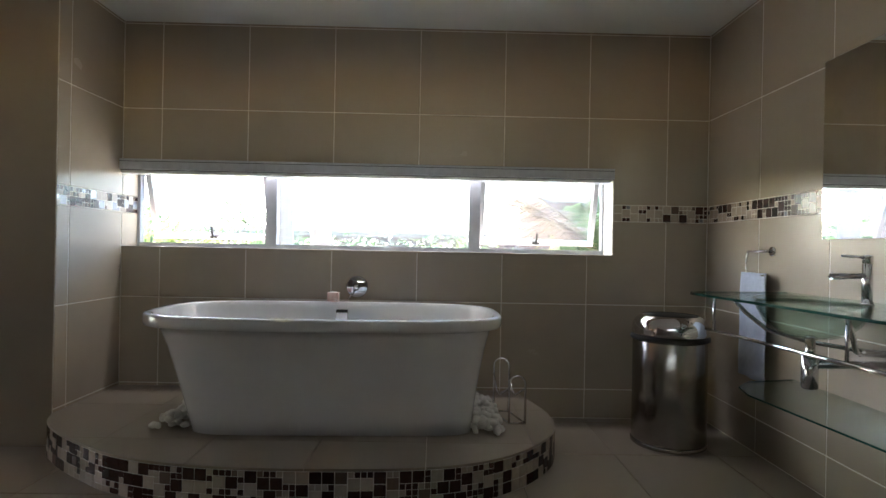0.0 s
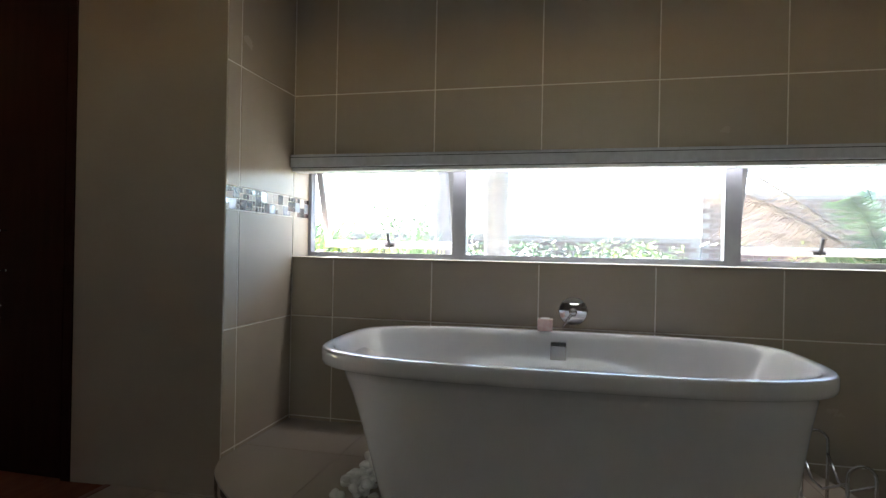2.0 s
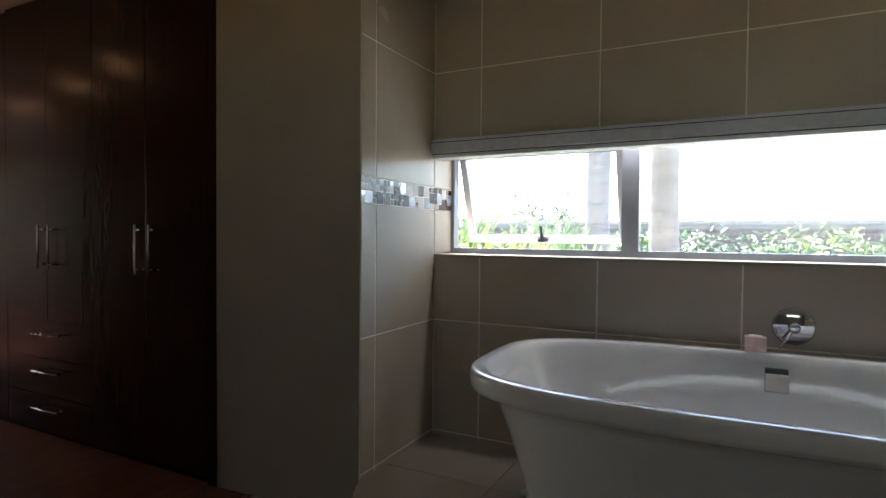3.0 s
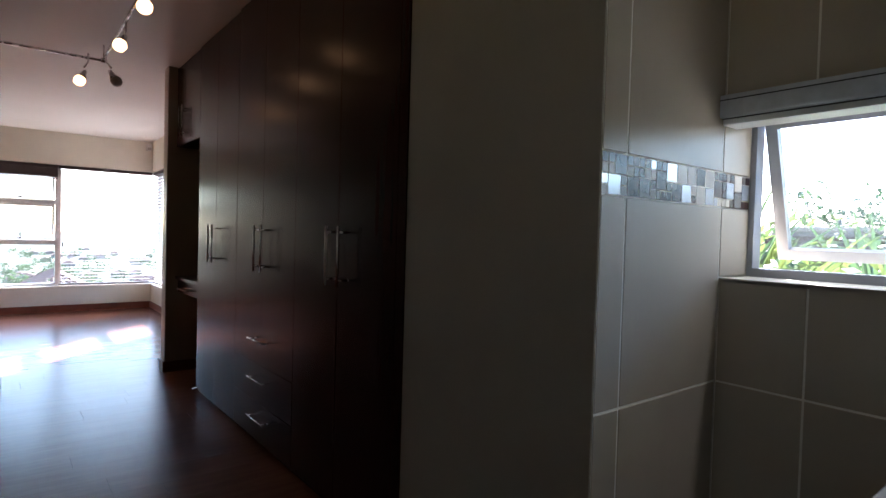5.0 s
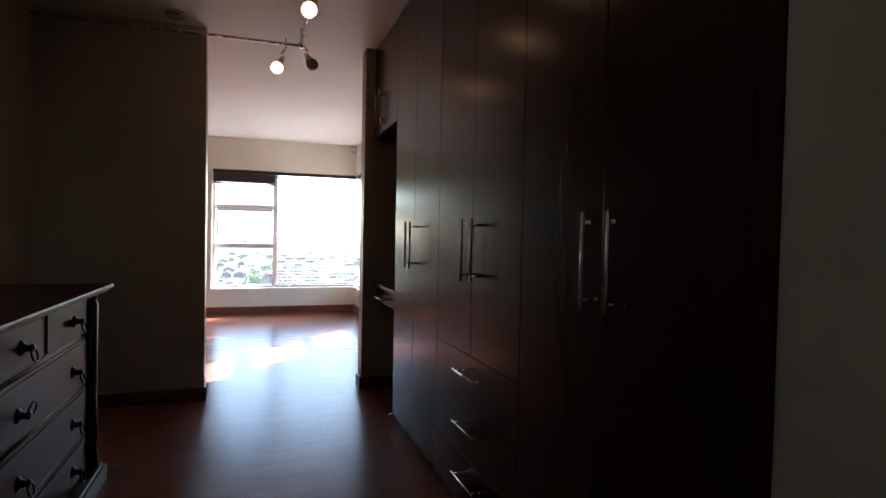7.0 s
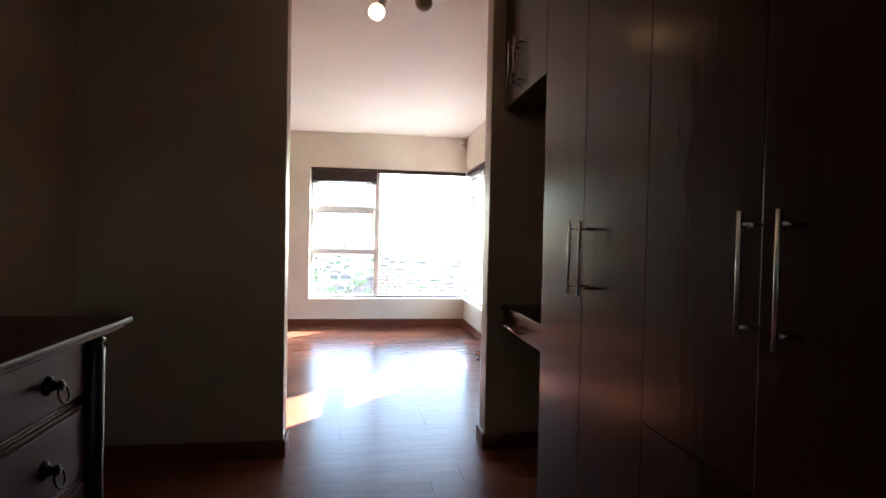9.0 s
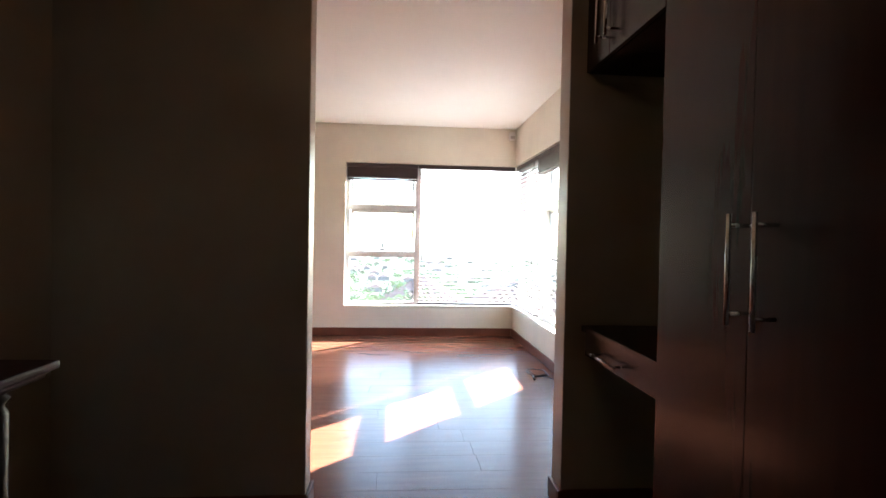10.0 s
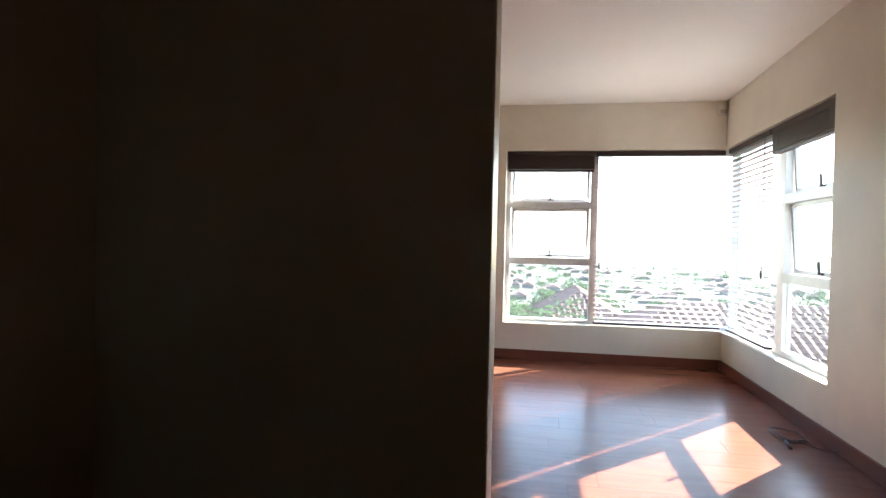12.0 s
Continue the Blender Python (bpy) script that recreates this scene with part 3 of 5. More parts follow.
part("counter", plate_hole(bmesh.new(), _out, _hole, VZ - 0.012, VZ), M_VGLASS, vanity, "clear green-edged glass counter")
_bm = bmesh.new()
for _a, _b in zip(_out[1:], _out[2:]):
    _d = Vector((_b[0] - _a[0], _b[1] - _a[1], 0)).normalized().cross(Vector((0, 0, 1))) * -0.0015
    _v = [_bm.verts.new(Vector(q)) for q in ((_a[0], _a[1], VZ - 0.011), (_b[0], _b[1], VZ - 0.011), (_b[0], _b[1], VZ - 0.001), (_a[0], _a[1], VZ - 0.001))]
    _w = [_bm.verts.new(v.co + _d) for v in _v]
    _bm.faces.new(_w)
    for i in range(4):
        _bm.faces.new((_v[i], _v[(i + 1) % 4], _w[(i + 1) % 4], _w[i]))
part("counter_edge", _bm, M_VEDGE, vanity, "dark green polished glass edge")
_bm = bmesh.new()
_bp = [(0.205, 0.008), (0.20, 0.012), (0.19, 0.006), (0.18, -0.03), (0.155, -0.075), (0.115, -0.11), (0.06, -0.13), (0.022, -0.135), (0.022, -0.143), (0.062, -0.138), (0.12, -0.118), (0.162, -0.08), (0.187, -0.03), (0.197, 0.0)]
rings(_bm, [[(1.99 + r * math.cos(2 * math.pi * k / 48), BWY + r * math.sin(2 * math.pi * k / 48), VZ + h) for k in range(48)] for r, h in _bp], False, False)
part("bowl", _bm, M_VGLASS, vanity, "round clear glass bowl")
part("waste", lathe(bmesh.new(), [(0.001, 0.0), (0.024, 0.0), (0.024, -0.012), (0.017, -0.016), (0.017, -0.07), (0.030, -0.075), (0.030, -0.20), (0.026, -0.205), (0.001, -0.205)], (1.99, BWY, VZ - 0.13), 24), M_CHROME, vanity, "chrome bottle trap")
part("waste_pipe", tube(bmesh.new(), [(1.99, BWY, 0.66), (2.15, BWY, 0.66), (X_EAST - 0.002, BWY, 0.66)], 0.016, 14), M_CHROME, vanity)
SX0 = 1.88
_sh = [(X_EAST - 0.005, 1.35), (SX0 + 0.14, 1.35), (SX0 + 0.105, 1.42), (SX0 + 0.012, 2.50), (SX0 + 0.05, 2.64), (SX0 + 0.15, 2.74), (X_EAST - 0.005, 2.80)]
_bm = bmesh.new()
rings(_bm, [[(x, y, 0.467) for x, y in _sh], [(x, y, 0.477) for x, y in _sh]])
for _f in _bm.faces:
    _f.smooth = False
part("lower_shelf", _bm, M_VGLASS, vanity, "curved clear glass lower shelf")
_bm = bmesh.new()
for _a, _b in zip(_sh[1:], _sh[2:]):
    _d = Vector((_b[0] - _a[0], _b[1] - _a[1], 0)).normalized().cross(Vector((0, 0, 1))) * -0.0015
    _v = [_bm.verts.new(q) for q in ((_a[0], _a[1], 0.468), (_b[0], _b[1], 0.468), (_b[0], _b[1], 0.476), (_a[0], _a[1], 0.476))]
    _w = [_bm.verts.new(v.co + _d) for v in _v]
    _bm.faces.new(_w)
part("shelf_edge", _bm, M_VEDGE, vanity, "dark green polished shelf edge")
part("towel_bar", tube(bmesh.new(), [(VX + 0.125, VY0 + 0.1, 0.745), (VX + 0.022, VY1 - 0.19, 0.745)], 0.007, 12), M_CHROME, vanity, "long chrome towel bar")
for _y in (VY1 - 0.25, 1.83, 1.40):
    _x = VX + 0.022 + (VY1 - 0.19 - _y) * 0.087
    part("bar_post", tube(bmesh.new(), [(_x, _y, 0.745), (_x, _y, VZ - 0.012)], 0.006, 10), M_CHROME, vanity)
for _y in (2.54, 1.86):
    _f = (_y - BY) / abs(_y - BY)
    _pts = [(1.84, BY + _f * 0.34, VZ - 0.014), (1.88, BY + _f * 0.31, 0.83), (1.94, BY + _f * 0.25, 0.765), (2.04, BY + _f * 0.14, 0.735), (2.16, BY + _f * 0.05, 0.72), (X_EAST - 0.003, BY + _f * 0.03, 0.71)]
    part("bracket", tube(bmesh.new(), _pts, 0.009, 10), M_CHROME, vanity, "bent chrome wall bracket")

tap = thing("basin_tap", (2.17, BY, VZ), "tall chrome basin mixer with a short straight spout", "tap")
part("foot", lathe(bmesh.new(), [(0.024, 0), (0.024, 0.006), (0.019, 0.008), (0.001, 0.008)], (2.17, BY, VZ), 28), M_CHROME, tap)
part("body", lathe(bmesh.new(), [(0.018, 0.008), (0.018, 0.155), (0.001, 0.155)], (2.17, BY, VZ), 28), M_CHROME, tap)
part("spout", tube(bmesh.new(), [(2.17, BY, VZ + 0.11), (2.03, BY, VZ + 0.105), (2.03, BY, VZ + 0.102)], 0.012, 16), M_CHROME, tap)
part("cap", lathe(bmesh.new(), [(0.0178, 0.157), (0.0178, 0.185), (0.016, 0.188), (0.001, 0.188)], (2.17, BY, VZ), 28), M_CHROME, tap)
part("lever", tube(bmesh.new(), [(2.17, BY, VZ + 0.178), (2.07, BY, VZ + 0.185)], 0.005, 10), M_CHROME, tap)
soap = thing("soap_dish", (2.13, 1.83, 0.477), "round chrome dish on the lower glass shelf", "dish")
part("dish", lathe(bmesh.new(), [(0.03, 0), (0.05, 0.01), (0.062, 0.035), (0.058, 0.036), (0.045, 0.014), (0.001, 0.010)], (2.13, 1.83, 0.477), 28), M_CHROME, soap)

# mirror, towel ring and towel
mirror = thing("wall_mirror", (X_EAST - 0.01, 1.9, 1.156), "large frameless wall mirror over the glass basin", "mirror")
part("backing", boxes((X_EAST - 0.012, X_EAST, 1.20, 2.595, 1.16, 1.955)), M_BLACK, mirror)
part("mirror_glass", boxes((X_EAST - 0.018, X_EAST - 0.0125, 1.196, 2.60, 1.156, 1.96), bevel=0.001), M_MIRROR, mirror)
ring = thing("towel_ring", (X_EAST, 2.99, 1.10), "chrome towel ring on the tiled wall", "towel ring")
part("wall_plate", lathe(bmesh.new(), [(0.024, 0.0), (0.024, -0.012), (0.001, -0.012)], (X_EAST, 2.985, 1.10), 20, "x"), M_CHROME, ring)
part("arm", tube(bmesh.new(), [(X_EAST - 0.01, 2.985, 1.10), (X_EAST - 0.06, 2.985, 1.10)], 0.008), M_CHROME, ring)
part("ring", tube(bmesh.new(), [(2.23, 2.965, 1.10), (2.23, 3.120, 1.10), (2.23, 3.120, 1.085), (2.23, 3.135, 1.05), (2.23, 3.135, 1.01), (2.23, 3.120, 0.985), (2.23, 3.120, 0.975), (2.23, 2.955, 0.975)], 0.006), M_CHROME, ring)
_bm = bmesh.new()
_L = []
for _k in range(22):
    _t = _k / 21
    _z = 0.985 - 0.56 * _t
    _w = 0.112 + 0.008 * min(1, _t * 4)
    _loop = []
    for _i in range(28):
        _a = 2 * math.pi * _i / 28
        _loop.append((2.232 + (0.018 + 0.006 * math.sin(_a * 3 + _t * 3)) * math.cos(_a) + 0.004 * math.sin(_a * 5), 3.065 + _w * math.sin(_a) + 0.004 * math.sin(9 * _t), _z))
    _L.append(_loop)
rings(_bm, _L)
towel = solid("hand_towel", _bm, M_TOWEL, (2.232, 3.065, 0.425), "pale blue folded hand towel hanging from the ring", "towel")

# ---- wardrobe ----
WY = 3.03
FX = (-4.844, -4.01, -3.165, -2.300)


def bar_handle(parent, p0, p1, out, r=0.006):
    """A round bar on two stand-offs; out points away from the door."""
    p0, p1, out = Vector(p0), Vector(p1), Vector(out)
    h = part("handle", tube(bmesh.new(), [p0 + out, p1 + out], r, 12), M_STEEL, parent, "brushed steel bar handle")
    d = (p1 - p0).normalized() * 0.025
    for q in (p0 + d, p1 - d):
        part("stand_off", tube(bmesh.new(), [q, q + out], r * 0.8, 8), M_STEEL, h)
    return h


def door(parent, name, x0, x1, z0, z1, y=WY, material=M_WOOD):
    return part(name, boxes((x0 + 0.0015, x1 - 0.0015, y, y + 0.018, z0 + 0.0015, z1 - 0.0015), bevel=0.0012), material, parent)


for _i in range(3):
    _x0, _x1 = FX[_i], FX[_i + 1]
    _zt = ceil_z(_x0) - 0.012
    w = thing("wardrobe", ((_x0 + _x1) / 2, 3.3, 0.0), ["tall dark wenge wardrobe unit with two full-height doors beside the niche", "tall dark wenge wardrobe unit with two doors above three drawers", "tall dark wenge wardrobe unit with two doors beside the wall"][_i], "wardrobe", "fitted wardrobe row")
    for _q in ((_x0 + 0.0005, _x0 + 0.018, WY + 0.0185, 3.655, 0.09, _zt), (_x1 - 0.018, _x1 - 0.0005, WY + 0.0185, 3.655, 0.09, _zt)):
        part("side_panel", boxes(_q), M_WOOD, w)
    part("bottom_panel", boxes((_x0 + 0.018, _x1 - 0.018, WY + 0.0185, 3.655, 0.09, 0.108)), M_WOOD, w)
    part("top_panel", boxes((_x0 + 0.018, _x1 - 0.018, WY + 0.0185, 3.655, _zt - 0.018, _zt)), M_WOOD, w)
    part("back_panel", boxes((_x0 + 0.018, _x1 - 0.018, 3.645, 3.655, 0.108, _zt - 0.018)), M_WOOD, w)
    if _i == 2:
        part("filler_strip", boxes((_x1, _x1 + 0.051, WY + 0.001, 3.62, 0.0, _zt), bevel=0.001), M_WOOD, w)
    part("plinth", boxes((_x0, _x1, WY + 0.035, WY + 0.053, 0.0, 0.09), (_x0, _x1, WY + 0.020, WY + 0.035, 0.0, 0.03)), M_WOOD, w)
    zb = 0.03 if _i != 1 else 0.651
    xm = (_x0 + _x1) / 2
    dl = door(w, "door", _x0, xm, zb, _zt)
    dr = door(w, "door", xm, _x1, zb, _zt)
    hx = (-4.427, -4.338) if _i == 0 else (-3.582, -3.484) if _i == 1 else (-2.744, -2.640)
    bar_handle(dl, (hx[0], WY, 0.950), (hx[0], WY, 1.192), (0, -0.05, 0), 0.0055)
    bar_handle(dr, (hx[1], WY, 0.950), (hx[1], WY, 1.192), (0, -0.05, 0), 0.0055)
    if _i == 1:
        for z0, z1 in ((0.441, 0.651), (0.231, 0.441), (0.03, 0.231)):
            d = door(w, "drawer", _x0, _x1, z0, z1)
            bar_handle(d, (-3.677, WY, z1 - 0.07), (-3.437, WY, z1 - 0.07), (0, -0.040, 0), 0.0042)
doorstop = solid("door_stop", tube(bmesh.new(), [(-4.885, 3.02, 0.004), (-4.875, 3.04, 0.012), (-4.86, 3.07, 0.03)], 0.009, 8), M_CHROME, (-4.875, 3.04, 0.0), "small chrome foot beside the wardrobe plinth", "door stop")

# niche cupboard and desk
cab = thing("overhead_cupboard", (-5.18, 3.35, 1.81), "dark wenge overhead cupboard with two doors above the dressing niche", "cupboard")
_zt = ceil_z(-5.5) - 0.012
part("carcass", boxes((X_JAMB + 0.002, -4.846, 3.0485, 3.655, 1.81, _zt)), M_WOOD, cab)
for _a, _b, _hx in ((X_JAMB + 0.002, -5.275, -5.32), (-5.275, -4.846, -5.232)):
    d = door(cab, "door", _a, _b, 1.81, _zt, 3.03)
    bar_handle(d, (_hx, 3.03, 1.865), (_hx, 3.03, 2.095), (0, -0.035, 0), 0.0055)
desk = thing("vanity_desk", (-5.14, 3.35, 0.66), "dark wenge built-in dressing table with one drawer in the niche", "desk")
part("top", boxes((X_JAMB + 0.001, -4.845, 3.034, 3.655, 0.752, 0.775), bevel=0.003), M_WOOD, desk)
part("carcass", boxes((X_JAMB + 0.003, -4.847, 3.07, 3.64, 0.65, 0.751)), M_WOOD, desk)
d = door(desk, "drawer", X_JAMB + 0.004, -4.847, 0.65, 0.749, 3.051)
bar_handle(d, (-5.375, 3.051, 0.687), (-5.12, 3.051, 0.687), (0, -0.035, 0), 0.0055)

# ---- chest of drawers ----
CY = 1.55
CX0, CX1 = -4.375, -3.07
chest = thing("chest_of_drawers", (-3.73, 1.3, 0.0), "dark cherry chest of drawers with turned posts and iron pulls", "chest of drawers")
part("carcass", boxes((CX0 + 0.045, CX1 - 0.03, 1.0, CY - 0.02, 0.08, 0.849)), M_CHESTB, chest)
part("top", boxes((CX0 - 0.028, CX1 + 0.045, 0.97, CY + 0.072, 0.862, 0.880), (CX0 - 0.012, CX1 + 0.025, 0.98, CY + 0.056, 0.848, 0.863), bevel=0.006), M_CHEST, chest, "moulded dark cherry top")
part("base", boxes((CX0 - 0.015, CX1 + 0.03, 1.01, CY + 0.052, 0.0, 0.07), (CX0 + 0.003, CX1 + 0.01, 1.015, CY + 0.040, 0.07, 0.085), bevel=0.005), M_CHESTB, chest, "stepped black plinth")
for _x in (CX0 + 0.062, CX1 - 0.025):
    _pr = [(0.030, 0.085), (0.030, 0.14), (0.022, 0.17), (0.030, 0.182), (0.021, 0.195), (0.028, 0.21), (0.024, 0.45), (0.028, 0.80), (0.02, 0.815), (0.030, 0.828), (0.022, 0.835), (0.030, 0.842), (0.030, 0.849)]
    part("post", lathe(bmesh.new(), _pr, (_x, CY + 0.004, 0), 20), M_CHESTB, chest, "turned black corner post")
    part("stile", boxes((_x - 0.03, _x + 0.03, CY - 0.06, CY - 0.022, 0.085, 0.849)), M_CHESTB, chest)


def ring_pull(parent, x, z, turn=0):
    b = part("ring_pull", lathe(bmesh.new(), [(0.024, 0.0), (0.024, 0.004), (0.014, 0.009), (0.010, 0.022), (0.015, 0.030), (0.010, 0.036), (0.001, 0.038)], (x, CY, z), 16, "y"), M_IRON, parent, "dark iron ring pull")
    c = Vector((x, CY + 0.030, z))
    ring = tube(bmesh.new(), [c + Vector((0.021 * math.cos(a), 0, -0.021 + 0.023 * math.sin(a))) for a in (math.pi / 2 + 2 * math.pi * k / 20 for k in range(21))], 0.0032, 8)
    ring.transform(Matrix.Translation(c) @ Matrix.Rotation(turn, 4, "Y") @ Matrix.Rotation(0.22, 4, "X") @ Matrix.Translation(-c))
    part("ring", ring, M_IRON, b)


DRAWERS = ((0.680, 0.845), (0.470, 0.659), (0.263, 0.452), (0.092, 0.245))
for _r, (_z0, _z1) in enumerate(DRAWERS):
    _cols = ((-4.283, -3.783), (-3.768, -3.155)) if _r == 0 else ((-4.283, -3.155),)
    for _a, _b in _cols:
        _bm = boxes((_a, _b, CY - 0.03, CY - 0.008, _z0, _z1), bevel=0.003)
        box(_bm, _a + 0.010, _b - 0.010, CY - 0.009, CY, _z0 + 0.010, _z1 - 0.010, 0.003)
        dd = part("drawer", _bm, M_CHEST, chest)
        _xs = (-4.07, -3.53) if _r else ((-4.087,) if _a < -4 else (-3.56,))
        for _x in _xs:
            ring_pull(dd, _x, (_z0 + _z1) / 2 - 0.005, 2.4 if (_r == 1 and _x > -3.8) else 0.12)
    if _r:
        _zr = (DRAWERS[_r - 1][0] + _z1) / 2
        for _s in (-0.0045, 0.0045):
            part("bead", tube(bmesh.new(), [(-4.283, CY - 0.014, _zr + _s), (-3.155, CY - 0.014, _zr + _s)], 0.0032, 8), M_CHEST, chest)

# ---- ceiling spot rail ----
RZL = 2.345
RX = -5.345
RY = 2.495
track = thing("spotlight_rail", (RX, RY, RZL), "satin nickel ceiling spotlight rail with small adjustable spots", "ceiling lamp")
part("rail", tube(bmesh.new(), [(RX, RY, RZL), (-3.2, RY, RZL + 0.035)], 0.009, 10), M_STEEL, track)
part("rail", tube(bmesh.new(), [(RX, RY + 0.025, RZL), (RX, 1.0, RZL)], 0.009, 10), M_STEEL, track)
for _x, _y in ((RX + 0.03, RY), (-3.5, RY), (RX, 1.75)):
    part("rod", tube(bmesh.new(), [(_x, _y, RZL), (_x, _y, ceil_z(_x))], 0.005, 8), M_STEEL, track)
part("canopy", lathe(bmesh.new(), [(0.055, -0.022), (0.06, -0.018), (0.06, 0.0), (0.001, 0.0)], (RX, 1.75, ceil_z(RX) + 0.001), 28), M_STEEL, track, "round ceiling rose")
part("joint", lathe(bmesh.new(), [(0.016, -0.016), (0.016, 0.016), (0.001, 0.016)], (RX, RY, RZL), 16), M_STEEL, track)


def spot(x, y, lamp_at, lit=True):
    s = part("spot", tube(bmesh.new(), [(x, y, RZL + 0.02), (x, y, RZL - 0.04), ((x + lamp_at[0]) / 2, (y + lamp_at[1]) / 2, RZL - 0.09)], 0.006, 8), M_STEEL, track, "spot arm")
    d = (Vector(lamp_at) - Vector((x, y, RZL - 0.09)))
    d = (Vector((d.x, d.y, -abs(d.z) - 0.02))).normalized() if d.length > 1e-4 else Vector((0, 0, -1))
    q = d.to_track_quat("Z", "Y").to_matrix().to_4x4()
    c = Vector(lamp_at)
    for nm, prof, mm in (("shade", [(0.010, -0.10), (0.014, -0.09), (0.020, -0.05), (0.034, -0.012), (0.033, -0.012), (0.018, -0.05)], M_STEEL), ("lamp_glass", [(0.031, -0.016), (0.037, 0.0), (0.034, 0.022), (0.02, 0.037), (0.001, 0.041)], M_BULB if lit else M_GLOFF)):
        bm = lathe(bmesh.new(), prof, (0, 0, 0), 24, cap0=(nm != "shade"), cap1=(nm != "shade"))
        bm.transform(Matrix.Translation(c) @ q)
        part(nm, bm, mm, s, "lit warm glass" if lit and nm != "shade" else "")


spot(-4.39, RY, (-4.324, 2.458, 2.195))
spot(-3.84, RY, (-3.772, 2.485, 2.25))
spot(-5.30, 2.40, (-5.222, 2.346, 2.154))
spot(-5.19, RY, (-5.101, 2.545, 2.162), False)

# ---- bedroom corner window ----
win_bed = thing("window_bedroom", (X_BED - 0.1, 2.7, BW[2]), "pale aluminium corner window with top-hung sashes over a wide valley view", "window")
win_bed["kind"] = "structure"
GX = X_BED - 0.13
GYN = Y_BED + 0.13
M1 = (2.475, 2.54)
TR = ((0.885, 0.95), (1.42, 1.485))
TRN = ((0.845, 0.912), (1.405, 1.472))
part("window_frame", boxes((GX - 0.03, GX + 0.03, BW[0], BW[0] + 0.045, BW[2], BW[3]), (GX - 0.03, GX + 0.03, M1[0], M1[1], BW[2], BW[3]), (GX - 0.03, GX + 0.03, BW[0] + 0.045, M1[0], BW[2], BW[2] + 0.04), (GX - 0.03, GX + 0.03, M1[1], GYN, BW[2], BW[2] + 0.03),
    (GX - 0.03, GX + 0.03, BW[0] + 0.045, M1[0], BW[3] - 0.04, BW[3]), (GX - 0.03, GX + 0.03, M1[1], GYN, BW[3] - 0.04, BW[3]), (GX - 0.03, GX + 0.03, BW[0] + 0.045, M1[0], *TR[0]), (GX - 0.03, GX + 0.03, BW[0] + 0.045, M1[0], *TR[1])), M_ALUW, win_bed, "pale aluminium frame")
MN = (-8.72, -8.612)
part("window_frame", boxes((BWN[1] - 0.045, BWN[1], GYN - 0.03, GYN + 0.03, BWN[2], BWN[3]), (MN[0], MN[1], GYN - 0.03, GYN + 0.03, BWN[2], BWN[3]), (GX + 0.03, MN[0], GYN - 0.03, GYN + 0.03, BWN[2], BWN[2] + 0.03), (MN[1], BWN[1] - 0.045, GYN - 0.03, GYN + 0.03, BWN[2], BWN[2] + 0.04),
    (GX + 0.03, MN[0], GYN - 0.03, GYN + 0.03, BWN[3] - 0.04, BWN[3]), (MN[1], BWN[1] - 0.045, GYN - 0.03, GYN + 0.03, BWN[3] - 0.04, BWN[3]), (MN[1], BWN[1] - 0.045, GYN - 0.03, GYN + 0.03, *TRN[0]), (MN[1], BWN[1] - 0.045, GYN - 0.03, GYN + 0.03, *TRN[1]), (GX - 0.028, GX + 0.028, GYN - 0.03, GYN + 0.03, BWN[2] + 0.03, BWN[3] - 0.04)), M_ALUW, win_bed, "pale aluminium frame")
for _bx in ((GX - 0.003, GX + 0.003, BW[0] + 0.045, M1[0], BW[2] + 0.04, TR[0][0]), (GX - 0.003, GX + 0.003, M1[1], GYN - 0.03, BW[2] + 0.03, BW[3] - 0.04),
            (MN[1], BWN[1] - 0.045, GYN - 0.003, GYN + 0.003, BWN[2] + 0.04, TRN[0][0]), (GX + 0.03, MN[0], GYN - 0.003, GYN + 0.003, BWN[2] + 0.03, BWN[3] - 0.04)):
    _p = part("pane", boxes(_bx), M_HAZEB, win_bed, "fixed pane with glare haze mixed into the glass")
    _p.visible_shadow = False
for _t, _along in ((TR, "y"), (TRN, "x")):
    for _z0, _z1 in ((_t[0][1], _t[1][0]), (_t[1][1], BW[3] - 0.04)):
        _a, _b, _at = (BW[0] + 0.05, M1[0] - 0.005, GX - 0.005) if _along == "y" else (MN[1] + 0.005, BWN[1] - 0.05, GYN + 0.005)
        hung_sash(_a, _b, win_bed, w=0.028, deg=7 if _along == "y" else 3.5, y=_at, top=_z1 - 0.003, bottom=_z0 + 0.003, metal=M_ALUW, glass=M_HAZEB, axis=_along)
part("window_sill", boxes((X_BED - 0.10, X_BED + 0.004, BW[0], Y_BED, BW[2] - 0.012, BW[2] + 0.004)), M_BEDPAINT, win_bed)
part("window_sill", boxes((X_BED, BWN[1], Y_BED - 0.004, Y_BED + 0.10, BWN[2] - 0.012, BWN[2] + 0.004)), M_BEDPAINT, win_bed)


